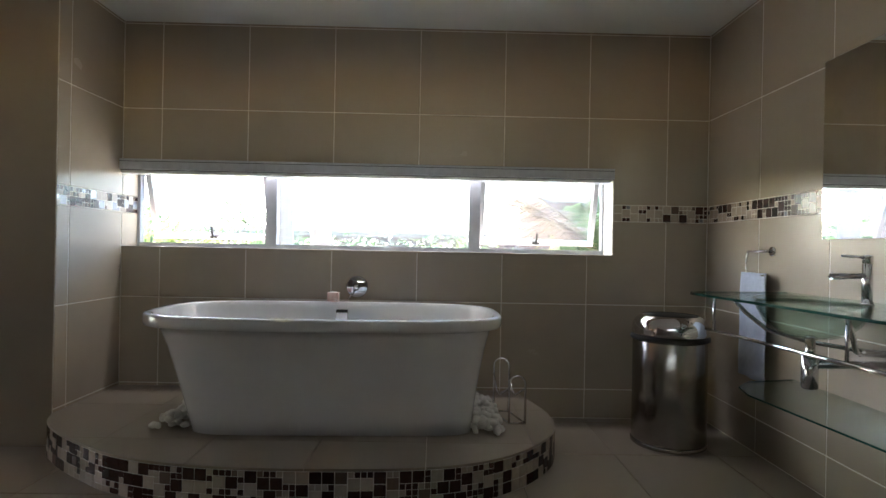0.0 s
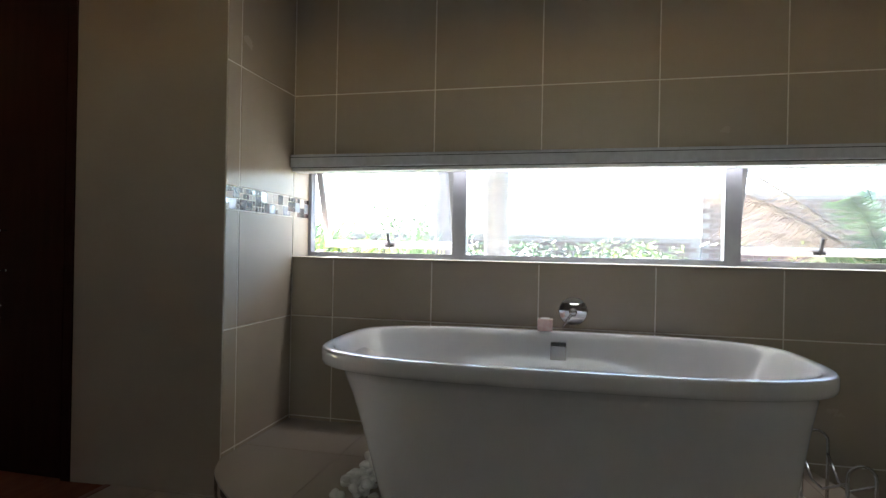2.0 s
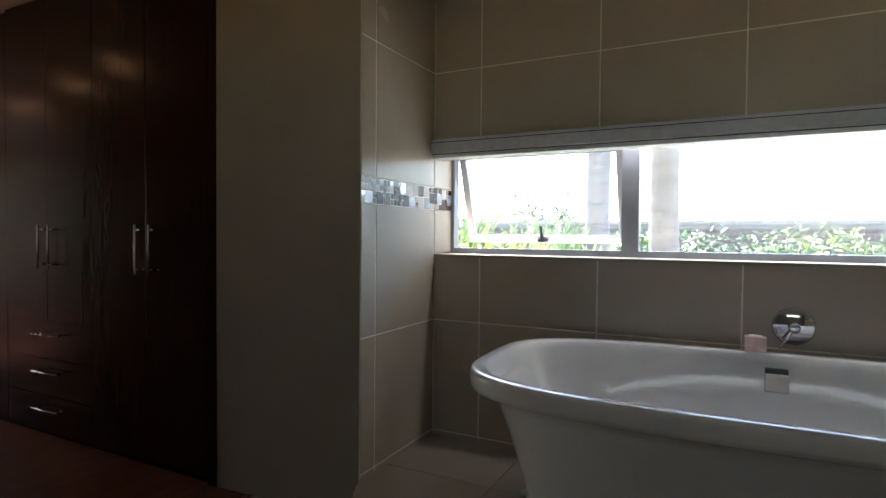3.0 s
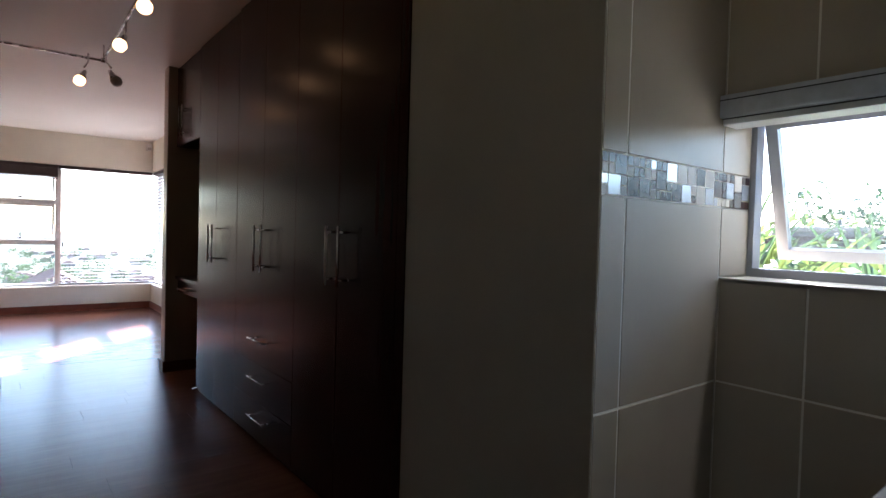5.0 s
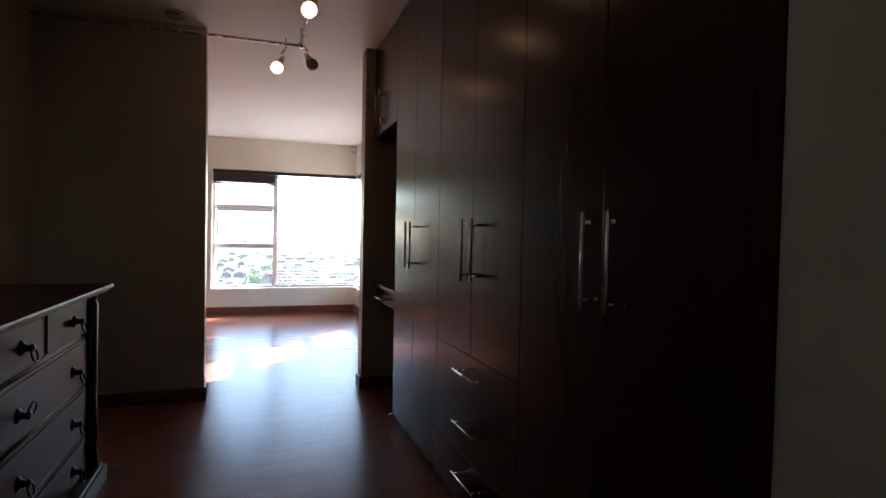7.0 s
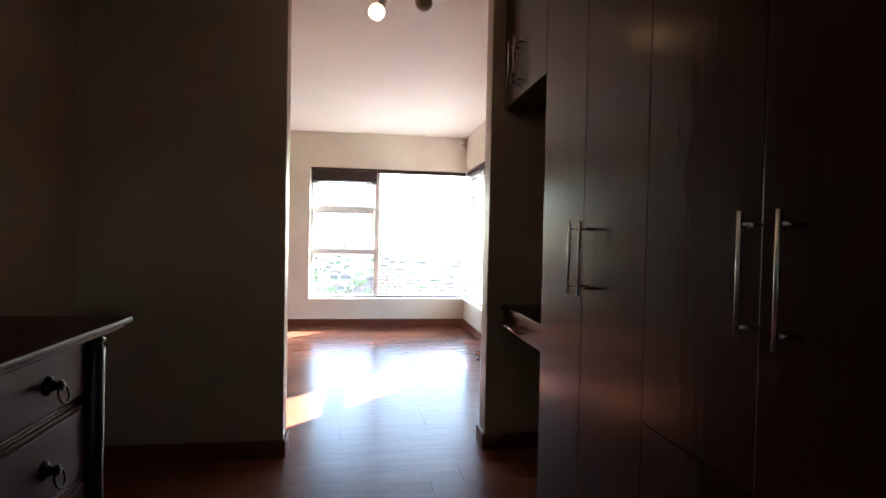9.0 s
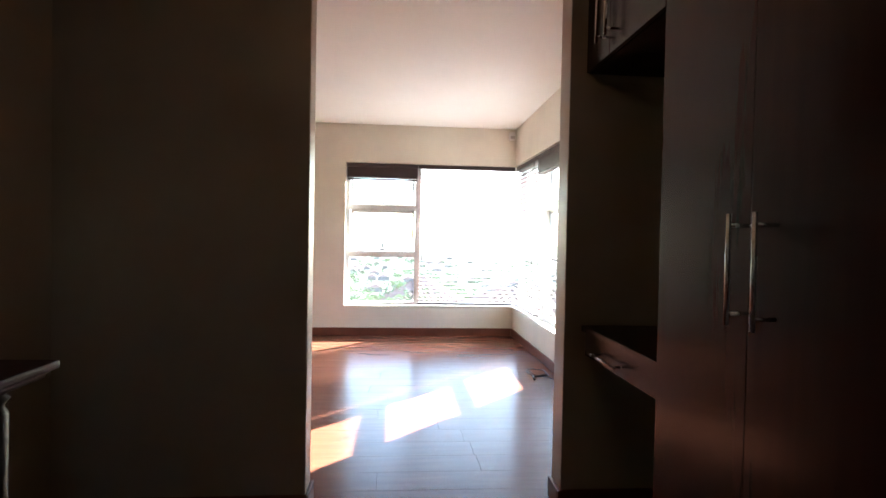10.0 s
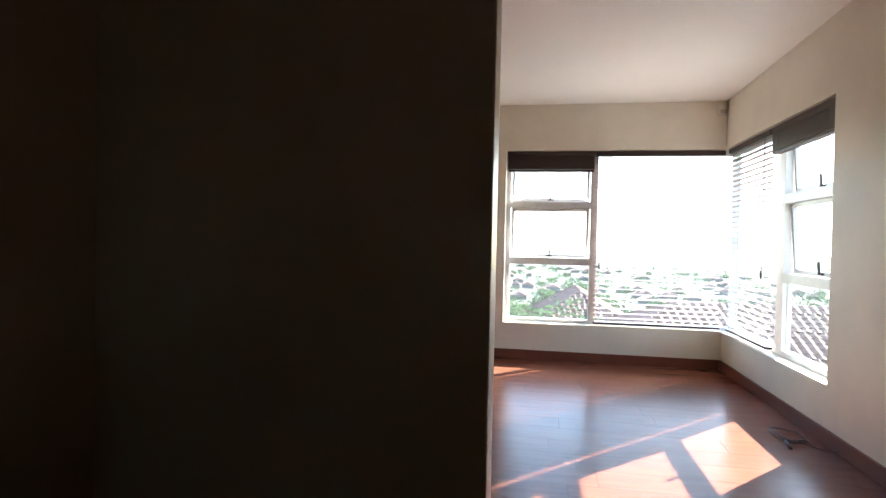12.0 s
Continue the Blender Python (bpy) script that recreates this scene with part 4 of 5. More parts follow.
def venetian(name, along, a0, a1, at, lowered, label):
    """A slatted blind. along 'y': hangs in the plane x = at; 'x': in the plane y = at."""
    b = thing(name, (at, (a0 + a1) / 2, 0.37) if along == "y" else ((a0 + a1) / 2, at, 0.37), label, "blind")

    def bx(u0, u1, d0, d1, z0, z1):
        return (at + d0, at + d1, u0, u1, z0, z1) if along == "y" else (u0, u1, at + d0, at + d1, z0, z1)
    part("valance", boxes(bx(a0, a1, -0.032, 0.032, 1.900, 1.942)), M_VAL, b, "dark wooden valance")
    zl = 0.375 if lowered else 1.775
    n = 34 if lowered else 0
    for k in range(n):
        z = 1.88 - k * 0.0445
        sx, sy = (0.048, a1 - a0 - 0.02) if along == "y" else (a1 - a0 - 0.02, 0.048)
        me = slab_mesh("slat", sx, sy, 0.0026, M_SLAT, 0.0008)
        c = (at, (a0 + a1) / 2, z) if along == "y" else ((a0 + a1) / 2, at, z)
        o = piece("slat", me, b, c)
        o.rotation_euler = (0, radians(3), 0) if along == "y" else (radians(-2), 0, 0)
    if not lowered:
        for k in range(23):
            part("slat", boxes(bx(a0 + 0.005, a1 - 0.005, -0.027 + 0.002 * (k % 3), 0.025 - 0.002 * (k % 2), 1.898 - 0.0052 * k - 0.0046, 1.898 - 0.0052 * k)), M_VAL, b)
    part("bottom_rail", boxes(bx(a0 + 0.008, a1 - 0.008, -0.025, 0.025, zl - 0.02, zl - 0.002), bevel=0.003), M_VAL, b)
    for f in (0.12, 0.88):
        u = a0 + (a1 - a0) * f
        for d in (-0.026, 0.026):
            part("ladder_cord", boxes(bx(u - 0.0012, u + 0.0012, d - 0.001, d + 0.001, zl - 0.01, 1.90)), M_VAL, b)
    if lowered:
        u = a0 + 0.05 if along == "y" else a1 - 0.1
        part("pull_cord", boxes(bx(u - 0.0015, u + 0.0015, 0.034 if along == "y" else -0.036, 0.037 if along == "y" else -0.033, 0.92, 1.90)), M_VAL, b)
        part("tassel", boxes(bx(u - 0.008, u + 0.008, 0.028 if along == "y" else -0.042, 0.042 if along == "y" else -0.028, 0.86, 0.92), bevel=0.003), M_VAL, b)
    return b


venetian("venetian_blind", "y", BW[0] + 0.01, 2.50, X_BED - 0.045, False, "dark wooden slatted blind pulled up over the opening sashes")
venetian("venetian_blind", "y", 2.505, Y_BED + 0.0, X_BED - 0.045, True, "wooden slatted blind let down with open slats beside the window corner")
venetian("venetian_blind", "x", X_BED + 0.02, -8.668, Y_BED + 0.045, True, "wooden slatted blind let down with open slats on the long wall")
venetian("venetian_blind", "x", -8.655, BWN[1] - 0.01, Y_BED + 0.045, False, "dark wooden slatted blind pulled up on the long wall")

sensor = thing("alarm_sensor", (X_BED + 0.05, Y_BED - 0.08, 2.245), "small white alarm sensor high in the room corner", "sensor")
part("body", boxes((X_BED + 0.002, X_BED + 0.05, Y_BED - 0.085, Y_BED - 0.015, 2.245, 2.335), bevel=0.01), M_SENSOR, sensor)
part("lens", boxes((X_BED + 0.048, X_BED + 0.054, Y_BED - 0.075, Y_BED - 0.025, 2.255, 2.29), bevel=0.002), M_GLOFF, sensor)
_bm = bmesh.new()
for _k in range(3):
    tube(_bm, [(-7.83 + (0.13 - 0.015 * _k) * math.cos(a / 10) + 0.01 * _k, 3.46 + (0.09 - 0.01 * _k) * math.sin(a / 10) + 0.01 * math.sin(a * 0.3), 0.006 + 0.006 * _k + 0.004 * math.sin(a * 0.4)) for a in range(0, 64)], 0.003, 6)
tube(_bm, [(-7.72, 3.40, 0.006), (-7.60, 3.38, 0.006)], 0.009, 8)
tube(_bm, [(-7.72, 3.47, 0.006), (-7.6, 3.56, 0.006), (-7.56, 3.615, 0.02), (-7.555, 3.618, 0.10), (-7.555, 3.634, 0.33)], 0.003, 6)
cable = solid("cable", _bm, M_CABLE, (-7.83, 3.46, 0), "thin dark cable coiled on the floor under the window", "cable")


# ---- outdoors ----
def ground_z(x, y):
    drop = max(0.0, -x - 10.5)
    side = max(0.0, y - 13)
    return -0.25 - 2.6 * (1 - math.exp(-drop / 3.0)) - 26 * (1 - math.exp(-(drop * 0.7 + side * 0.25) / 70.0)) if drop or side else -0.25


_ax = [-2500, -1200, -600, -350, -220, -150, -110, -80, -60, -46, -36, -29, -24, -20, -17, -15, -13, -11.5, -10.4, -9.7, -6, -2, 2, 6, 10, 20, 60, 200, 900, 2500]
_ay = [-2500, -1200, -600, -300, -150, -80, -40, -22, -12, -6, -2, 2, 6, 10, 13, 16, 20, 26, 36, 50, 80, 140, 300, 700, 2500]
_bm = bmesh.new()
_g = [[_bm.verts.new((x, y, ground_z(x, y))) for y in _ay] for x in _ax]
for _i in range(len(_ax) - 1):
    for _j in range(len(_ay) - 1):
        if _ax[_i] >= -9.8 and _ax[_i + 1] <= 2.1 and _ay[_j] >= -2.1 and _ay[_j + 1] <= 2.1:
            continue
        _bm.faces.new((_g[_i][_j], _g[_i + 1][_j], _g[_i + 1][_j + 1], _g[_i][_j + 1]))
ground = struct("ground", _bm, M_GROUND, "dry grassy hillside falling to a wide plain")


# Reflector slab added below the sill, out of view, to throw sunlight upward.
_bm = boxes((-5.0, 3.4, 3.985, 8.4, -0.3, -0.21), bevel=0.01)
box(_bm, -5.0, 3.4, 8.4, 8.46, -0.3, -0.18, 0.008)
struct("pavement", _bm, mat("pale_bounce_slab", (0.72, 0.70, 0.64), 0.85, scale=3, bump=0.3), "unseen pale slab added to bounce sunlight into the bathroom")


def leaves(bm, c, rad, n, size, rng, squash=0.8, shell=0.45):
    for _ in range(n):
        v = Vector((rng.gauss(0, 1), rng.gauss(0, 1), rng.gauss(0, 1))).normalized() * (shell + (1 - shell) * rng.random())
        p = Vector(c) + Vector((v.x * rad, v.y * rad, v.z * rad * squash))
        a = Vector((rng.gauss(0, 1), rng.gauss(0, 1), rng.gauss(0, 0.6))).normalized()
        b = a.orthogonal().normalized()
        s = size * rng.uniform(0.6, 1.4)
        q = [p - a * s, p + b * s * 0.35, p + a * s, p - b * s * 0.35]
        bm.faces.new([bm.verts.new(x) for x in q])


def tree(x, y, h, r, rng, leaf=M_LEAF, size=0.12, n=1400, label="leafy green garden tree on the slope", at=None):
    z = ground_z(x, y) - 0.05 if at is None else at
    t = thing("tree", (x, y, z), label, "tree")
    bm = bmesh.new()
    tube(bm, [(x, y, z), (x + 0.1 * r, y, z + h * 0.3), (x, y + 0.1 * r, z + h * 0.75)], 0.05 * h, 8, 0.02 * h)
    cs = []
    for k in range(8):
        a = k * 2.4 + rng.random()
        q = Vector((x + r * 0.6 * math.cos(a), y + r * 0.6 * math.sin(a), z + h * rng.uniform(0.55, 0.95)))
        tube(bm, [(x + 0.05 * r, y, z + h * 0.35), (x * 0.5 + q.x * 0.5, y * 0.5 + q.y * 0.5, z + h * 0.55), q], 0.018 * h, 6, 0.005 * h)
        cs.append((q, r * rng.uniform(0.38, 0.6)))
    part("trunk", bm, M_TRUNK, t)
    bm = bmesh.new()
    for q, rr in cs:
        leaves(bm, q, rr, n // 8, size, rng)
    part("crown", bm, leaf, t)
    return t


def bush(x, y, z, r, n, size, rng, material, label, name="bush"):
    t = thing(name, (x, y, z), label, "bush")
    bm = bmesh.new()
    for k in range(5):
        a = rng.uniform(0, 6.28)
        tube(bm, [(x, y, z), (x + 0.5 * r * math.cos(a), y + 0.5 * r * math.sin(a), z + r * 0.9)], 0.02, 5, 0.006)
    part("stems", bm, M_TRUNK, t)
    bm = bmesh.new()
    for k in range(4):
        leaves(bm, (x + rng.uniform(-0.45, 0.45) * r, y + rng.uniform(-0.3, 0.3) * r, z + r * rng.uniform(0.5, 1.0)), r * rng.uniform(0.5, 0.8), n // 4, size, rng)
    part("crown", bm, material, t)
    return t


def frond(bm, base, way, length, rng, droop=0.5, leaf=0.25, n=26, wide=0.012):
    way = Vector(way).normalized()
    side = way.cross(Vector((0, 0, 1))).normalized()
    pts = [Vector(base) + way * (length * k / n) + Vector((0, 0, -droop * length * (k / n) ** 2)) for k in range(n + 1)]
    tube(bm, pts, 0.018, 5, 0.004)
    for k in range(3, n + 1):
        d = (pts[k] - pts[k - 1]).normalized()
        l = leaf * (1 - 0.6 * abs(k / n - 0.45)) * rng.uniform(0.8, 1.15)
        for s in (-1, 1):
            for e in range(2):
                p = pts[k] - d * (length / n * 0.5 * e)
                tip = p + side * s * l * 0.75 + d * l * 0.55 + Vector((0, 0, -l * rng.uniform(0.1, 0.6)))
                w = d * wide
                bm.faces.new([bm.verts.new(q) for q in (p - w, p + w, tip)])


RNG = random.Random(7)


def palm(x, y, r, h, label):
    t = thing("palm_tree", (x, y, -0.25), label, "palm tree")
    bm = bmesh.new()
    loops = []
    k, z = 0, -0.25
    while z < h:
        f = 1 + (0.035 if k % 2 else -0.02)
        loops.append([(x + r * f * math.cos(6.2832 * i / 18) + 0.01 * math.sin(z * 3), y + r * f * math.sin(6.2832 * i / 18), z) for i in range(18)])
        z += 0.07 if k % 2 else 0.03
        k += 1
    rings(bm, loops)
    part("trunk", bm, M_TRUNK, t, "ringed grey trunk")
    bm = bmesh.new()
    for i in range(14):
        a = i * 2.4
        frond(bm, (x, y, h - 0.05), (math.cos(a), math.sin(a), 0.5 + 0.3 * math.sin(i)), 2.2, RNG, 0.7, 0.4, 22)
    part("crown", bm, M_LEAF, t, "arching green fronds")
    return t


palm(-0.62, 5.72, 0.105, 5.2, "tall palm with a ringed grey trunk close to the window")
palm(-1.45, 7.4, 0.125, 5.6, "slimmer palm with a ringed grey trunk further from the window")

# drooping dry frond and low palms outside the window
dry = thing("dry_palm_frond", (1.9, 5.35, -0.25), "drooping dry brown palm fronds outside the window", "palm frond")
_bm = bmesh.new()
tube(_bm, [(2.35, 5.5, -0.25), (2.3, 5.5, 0.6), (2.15, 5.4, 1.0)], 0.10, 10, 0.07)
part("trunk", _bm, M_TRUNK, dry)
_bm = bmesh.new()
for _w, _l, _d in (((-1, 0.05, 0.92), 1.45, 0.10), ((-1, -0.05, 0.66), 1.4, 0.12), ((-0.9, 0.25, 0.50), 1.2, 0.16), ((-1, 0.15, 0.78), 1.35, 0.13)):
    frond(_bm, (2.25, 5.4, 0.98), _w, _l, RNG, _d, 0.46, 85, 0.0035)
part("crown", _bm, M_DRY, dry, "dry brown leaflets")
_bm = bmesh.new()
for _w, _l in (((-0.4, -0.3, 1.1), 1.0), ((0.2, -0.5, 0.8), 1.0), ((-0.7, -0.5, 0.6), 0.8), ((0.4, 0.2, 1.0), 1.0), ((-0.1, 0.1, 1.2), 1.0)):
    frond(_bm, (2.15, 5.35, 0.95), _w, _l, RNG, 0.35, 0.30, 30)
part("green_crown", _bm, M_LEAF, dry, "green leaflets")


def spiky(x, y, z, r, n, material, label):
    t = thing("yucca", (x, y, z), label, "garden plant")
    bm = bmesh.new()
    for _ in range(n):
        a = RNG.uniform(0, 6.28)
        e = RNG.uniform(0.2, 1.4)
        d = Vector((math.cos(a) * math.cos(e), math.sin(a) * math.cos(e), math.sin(e)))
        l = r * RNG.uniform(0.7, 1.1)
        s = d.orthogonal().normalized() * 0.018
        p = Vector((x, y, z + 0.35 * r))
        m_ = p + d * l * 0.6
        e_ = p + d * l + Vector((0, 0, -0.15 * l))
        v = [bm.verts.new(q) for q in (p - s, p + s, m_ + s, m_ - s, e_)]
        bm.faces.new((v[0], v[1], v[2], v[3]))
        bm.faces.new((v[3], v[2], v[4]))
    part("leaves", bm, material, t)
    bm = bmesh.new()
    tube(bm, [(x, y, z - 0.05), (x, y, z + 0.4 * r)], 0.07, 8, 0.05)
    part("stem", bm, M_TRUNK, t)
    return t


for _x, _y, _z, _r in ((-2.3, 5.6, 0.35, 0.8), (-2.9, 6.6, 0.4, 0.95), (-3.6, 7.4, 0.2, 1.2), (-1.9, 7.2, 0.3, 0.9), (-4.6, 8.6, 0.1, 1.3)):
    spiky(_x, _y, -0.25, _z + _r + 0.25, 110, M_LEAFY if _r < 0.9 else M_LEAF, "spiky green garden yucca beyond the window")
spiky(-1.25, 5.45, -0.25, 1.2, 70, M_LEAFY, "low bright green strappy plant under the window")
bush(-2.0, 5.3, -0.25, 1.15, 1500, 0.045, RNG, M_LEAFY, "bright yellow-green shrub close to the window corner", "shrub")
bush(1.75, 5.25, -0.25, 1.05, 1300, 0.04, RNG, M_LEAFY, "bright green shrub close to the window", "shrub")
for _i in range(17):
    _x = -9.0 + 0.62 * _i + RNG.uniform(-0.1, 0.1)
    bush(_x, 9.3 + RNG.uniform(-0.25, 0.25), -0.25, 1.08 + RNG.uniform(-0.07, 0.12), 2200, 0.052, RNG, (M_LEAF, M_LEAFY)[_i % 3 == 1], "rounded hedge shrub in front of the brick wall", "hedge_shrub")
for _i in range(5):
    bush(1.7 + 0.6 * _i, 8.7, -0.25, 0.82 + 0.06 * (_i % 2), 1200, 0.035, RNG, M_LEAFR if _i % 2 else M_LEAF, "reddish low shrub in front of the brick wall", "hedge_shrub")
for _x, _y, _h in ((-13.5, 17, 5.4), (-11.0, 20, 5.0), (-9.2, 18, 4.2), (-6.6, 22, 5.6), (-16.5, 24, 7)):
    tree(_x, _y, _h * 0.62, 1.6, RNG, M_LEAFD, 0.11, 1100, "dark green tree behind the garden wall", at=-0.6)

# garden wall and neighbour's brick building
garden_wall = thing("garden_wall", (-4, 11.1, -0.25), "low brown brick boundary wall with a flat coping", "wall")
part("core", boxes((-14, 2.148, 11.012, 11.2, -0.3, 1.36)), M_MORTAR, garden_wall)
part("coping", boxes((-14, 2.148, 10.985, 11.24, 1.36, 1.425), bevel=0.01), M_PLASTER, garden_wall)
annex = thing("brick_building", (5, 12.5, -0.25), "flat-roofed brown brick outbuilding behind the garden", "building")
part("wall", boxes((2.16, 9.0, 11.012, 14.0, -0.3, 2.10)), M_MORTAR, annex)
part("roof", boxes((2.14, 9.1, 10.985, 14.1, 2.10, 2.16)), M_PLASTER, annex)

_far = bmesh.new()
_house = bmesh.new()
_froof = bmesh.new()
for _i in range(1500):
    _d = 45 + 700 * RNG.random() ** 1.6
    _a = radians(RNG.uniform(120, 215))
    _x, _y = -9 + _d * math.cos(_a), _d * math.sin(_a)
    if _x > -40:
        continue
    _z = ground_z(_x, _y)
    _s = RNG.uniform(3, 6)
    if _i % 4 == 0:
        box(_house, _x - _s, _x + _s, _y - _s * 0.7, _y + _s * 0.7, _z - 0.5, _z + 2.6)
        _v = [_froof.verts.new(p) for p in ((_x - _s, _y - _s * 0.8, _z + 2.6), (_x + _s, _y - _s * 0.8, _z + 2.6), (_x + _s, _y + _s * 0.8, _z + 2.6), (_x - _s, _y + _s * 0.8, _z + 2.6), (_x - _s * 0.6, _y, _z + 4.4), (_x + _s * 0.6, _y, _z + 4.4))]
        for _q in ((0, 1, 5, 4), (2, 3, 4, 5), (1, 2, 5), (3, 0, 4)):
            _froof.faces.new([_v[k] for k in _q])
    else:
        leaves(_far, (_x, _y, _z + 2), _s * 0.9, 70, 0.9, RNG, 0.7)
solid("distant_houses", _house, M_FARWALL, (-300, 0, -25), "pale houses scattered over the far plain", "building", kind="stuff")
solid("distant_roofs", _froof, M_ROOF, (-300, 0, -22), "brown roofs scattered over the far plain", "roof", kind="stuff")
solid("distant_trees", _far, M_LEAFD, (-300, 0, -24), "dark green trees scattered over the far plain", "tree", kind="stuff")


def house(x0, x1, y0, y1, ze, zr, label, axis="y"):
    """A near neighbour below the window: walls, a hipped roof, and its tiles."""
    h = thing("neighbour_house", ((x0 + x1) / 2, (y0 + y1) / 2, ze - 3.2), label, "house")
    part("wall", boxes((x0 + 0.5, x1 - 0.5, y0 + 0.5, y1 - 0.5, ze - 3.2, ze)), M_PLASTER, h)
    if axis == "y":
        m = (x0 + x1) / 2
        k = (x1 - x0) / 2
        A, B = Vector((m, y0 + k, zr)), Vector((m, y1 - k, zr))
    else:
        m = (y0 + y1) / 2
        k = (y1 - y0) / 2
        A, B = Vector((x0 + k, m, zr)), Vector((x1 - k, m, zr))
    P = [Vector((x0, y0, ze)), Vector((x1, y0, ze)), Vector((x1, y1, ze)), Vector((x0, y1, ze))]
    sides = [(P[0], P[1], A, A), (P[1], P[2], B, A), (P[2], P[3], B, B), (P[3], P[0], A, B)] if axis == "y" else [(P[0], P[1], B, A), (P[1], P[2], B, B), (P[2], P[3], A, B), (P[3], P[0], A, A)]
    bm, bt = bmesh.new(), bmesh.new()
    for a, b, c, d in sides:
        q = [a, b, c] if (c - d).length < 1e-6 else [a, b, c, d]
        bm.faces.new([bm.verts.new(v) for v in q])
        n = (b - a).cross(c - a).normalized()
        if n.z < 0:
            n = -n
        rows = int(max(4, ((d - a).length) / 0.27))
        for r in range(rows):
            t0, t1 = r / rows, (r + 1.12) / rows
            l0, r0 = a.lerp(d, t0), b.lerp(c, t0)
            l1, r1 = a.lerp(d, min(t1, 1)), b.lerp(c, min(t1, 1))
            w = (r0 - l0).length
            m_ = max(1, int(w / 0.21))
            u = (r0 - l0).normalized()
            up = ((l1 + r1) / 2 - (l0 + r0) / 2)
            up = up - u * up.dot(u)
            for k2 in range(m_):
                s0 = l0 + u * (w * k2 / m_)
                s1 = l0 + u * (w * (k2 + 0.93) / m_)
                mid = (s0 + s1) / 2
                v = [bt.verts.new(p) for p in (s0 + n * 0.03, mid + n * 0.062, s1 + n * 0.03, s0 + up + n * 0.005, mid + up + n * 0.06, s1 + up + n * 0.005, s0, s1)]
                for f in ((0, 1, 4, 3), (1, 2, 5, 4), (6, 7, 2, 1, 0)):
                    bt.faces.new([v[i] for i in f])
    part("roof", bm, M_ROOFB, h)
    tagged(part("roof_tiles", bt, M_ROOF, h, "weathered red-brown interlocking roof tiles"), kind="stuff")
    return h


house(-22.5, -16.5, 2.6, 15.0, -1.75, -0.35, "neighbouring house with a red-brown tiled hip roof below the window")
house(-17, -8.6, 9.5, 18.0, -2.3, -0.55, "neighbouring house with a grey-brown tiled hip roof beside the garden", "x")
house(-33, -24.5, 0.8, 6.5, -2.5, -0.8, "small house with a brown tiled roof among the trees", "x")
for _x, _y, _h, _r, _m in ((-23, -0.6, 4.0, 2.2, M_LEAF), (-20, 0.4, 3.3, 1.7, M_LEAFD), (-26, 1.8, 4.6, 1.9, M_LEAF), (-30, -3.0, 6.0, 3.0, M_LEAFD), (-36, 0.5, 6.0, 3.2, M_LEAFD), (-27, -7.0, 5.5, 3.0, M_LEAF), (-48, -6, 11, 4.0, M_LEAFD)):
    tree(_x, _y, _h, _r, RNG, _m, 0.15, 2200, "leafy green tree on the slope below the window")
for _x, _y, _r in ((-18.6, 1.5, 1.5), (-20.5, 3.0, 1.4), (-22.0, 0.0, 1.9), (-25.5, 2.2, 2.0), (-29.0, 0.6, 2.4), (-31.5, 3.6, 2.2)):
    tree(_x, _y, -0.25 - 0.02 * abs(_x) - ground_z(_x, _y), _r, RNG, (M_LEAF, M_LEAFD)[int(_r * 10) % 2], 0.13, 2600, "broad leafy green tree on the slope below the window")
for _x, _y in ((-15.2, 1.3), (-15.8, 0.4), (-14.6, 0.2), (-16.4, 1.9)):
    bush(_x, _y, ground_z(_x, _y) - 0.1, 1.25, 700, 0.10, RNG, M_LEAFY, "bright yellow-green shrub on the slope below the window", "shrub")


# ---- small pieces: pebbles, tiles, mosaic, planks, bricks ----
def pebble_meshes():
    out = []
    for k in range(5):
        bm = bmesh.new()
        bmesh.ops.create_icosphere(bm, subdivisions=2, radius=1.0)
        for v in bm.verts:
            n = noise.noise(v.co * 1.1 + Vector((k * 7, 0, 0))) * 0.28
            v.co *= 1 + n
            v.co.z *= 0.68
            v.co.y *= 0.85
        for f in bm.faces:
            f.smooth = True
        out.append(finish(bm, "pebble", M_PEBBLE, Vector((0, 0, 0))))
    return out


PEB = pebble_meshes()
for _x0, _x1, _y0, _y1, _lean in ((-0.86, -0.665, 2.79, 3.4, 1), (0.705, 0.88, 2.78, 3.4, -1)):
    bed = thing("pebble_bed", ((_x0 + _x1) / 2, 3.1, PLAT_Z), "heap of smooth white pebbles beside the end of the bath", "pebbles")
    for _k in range(115):
        _u, _v = RNG.random(), RNG.random()
        _hh = (_u if _lean > 0 else 1 - _u)
        _s = RNG.uniform(0.017, 0.031)
        piece("pebble", PEB[_k % 5], bed, (_x0 + 0.02 + (_x1 - _x0 - 0.03) * _u, _y0 + 0.025 + (_y1 - _y0 - 0.05) * _v, PLAT_Z + 0.012 + _s * 0.6 + 0.065 * _hh * RNG.random()), (_s, _s, _s), (RNG.uniform(-0.6, 0.6), RNG.uniform(-0.6, 0.6), RNG.uniform(0, 6.28)))

T = 0.009


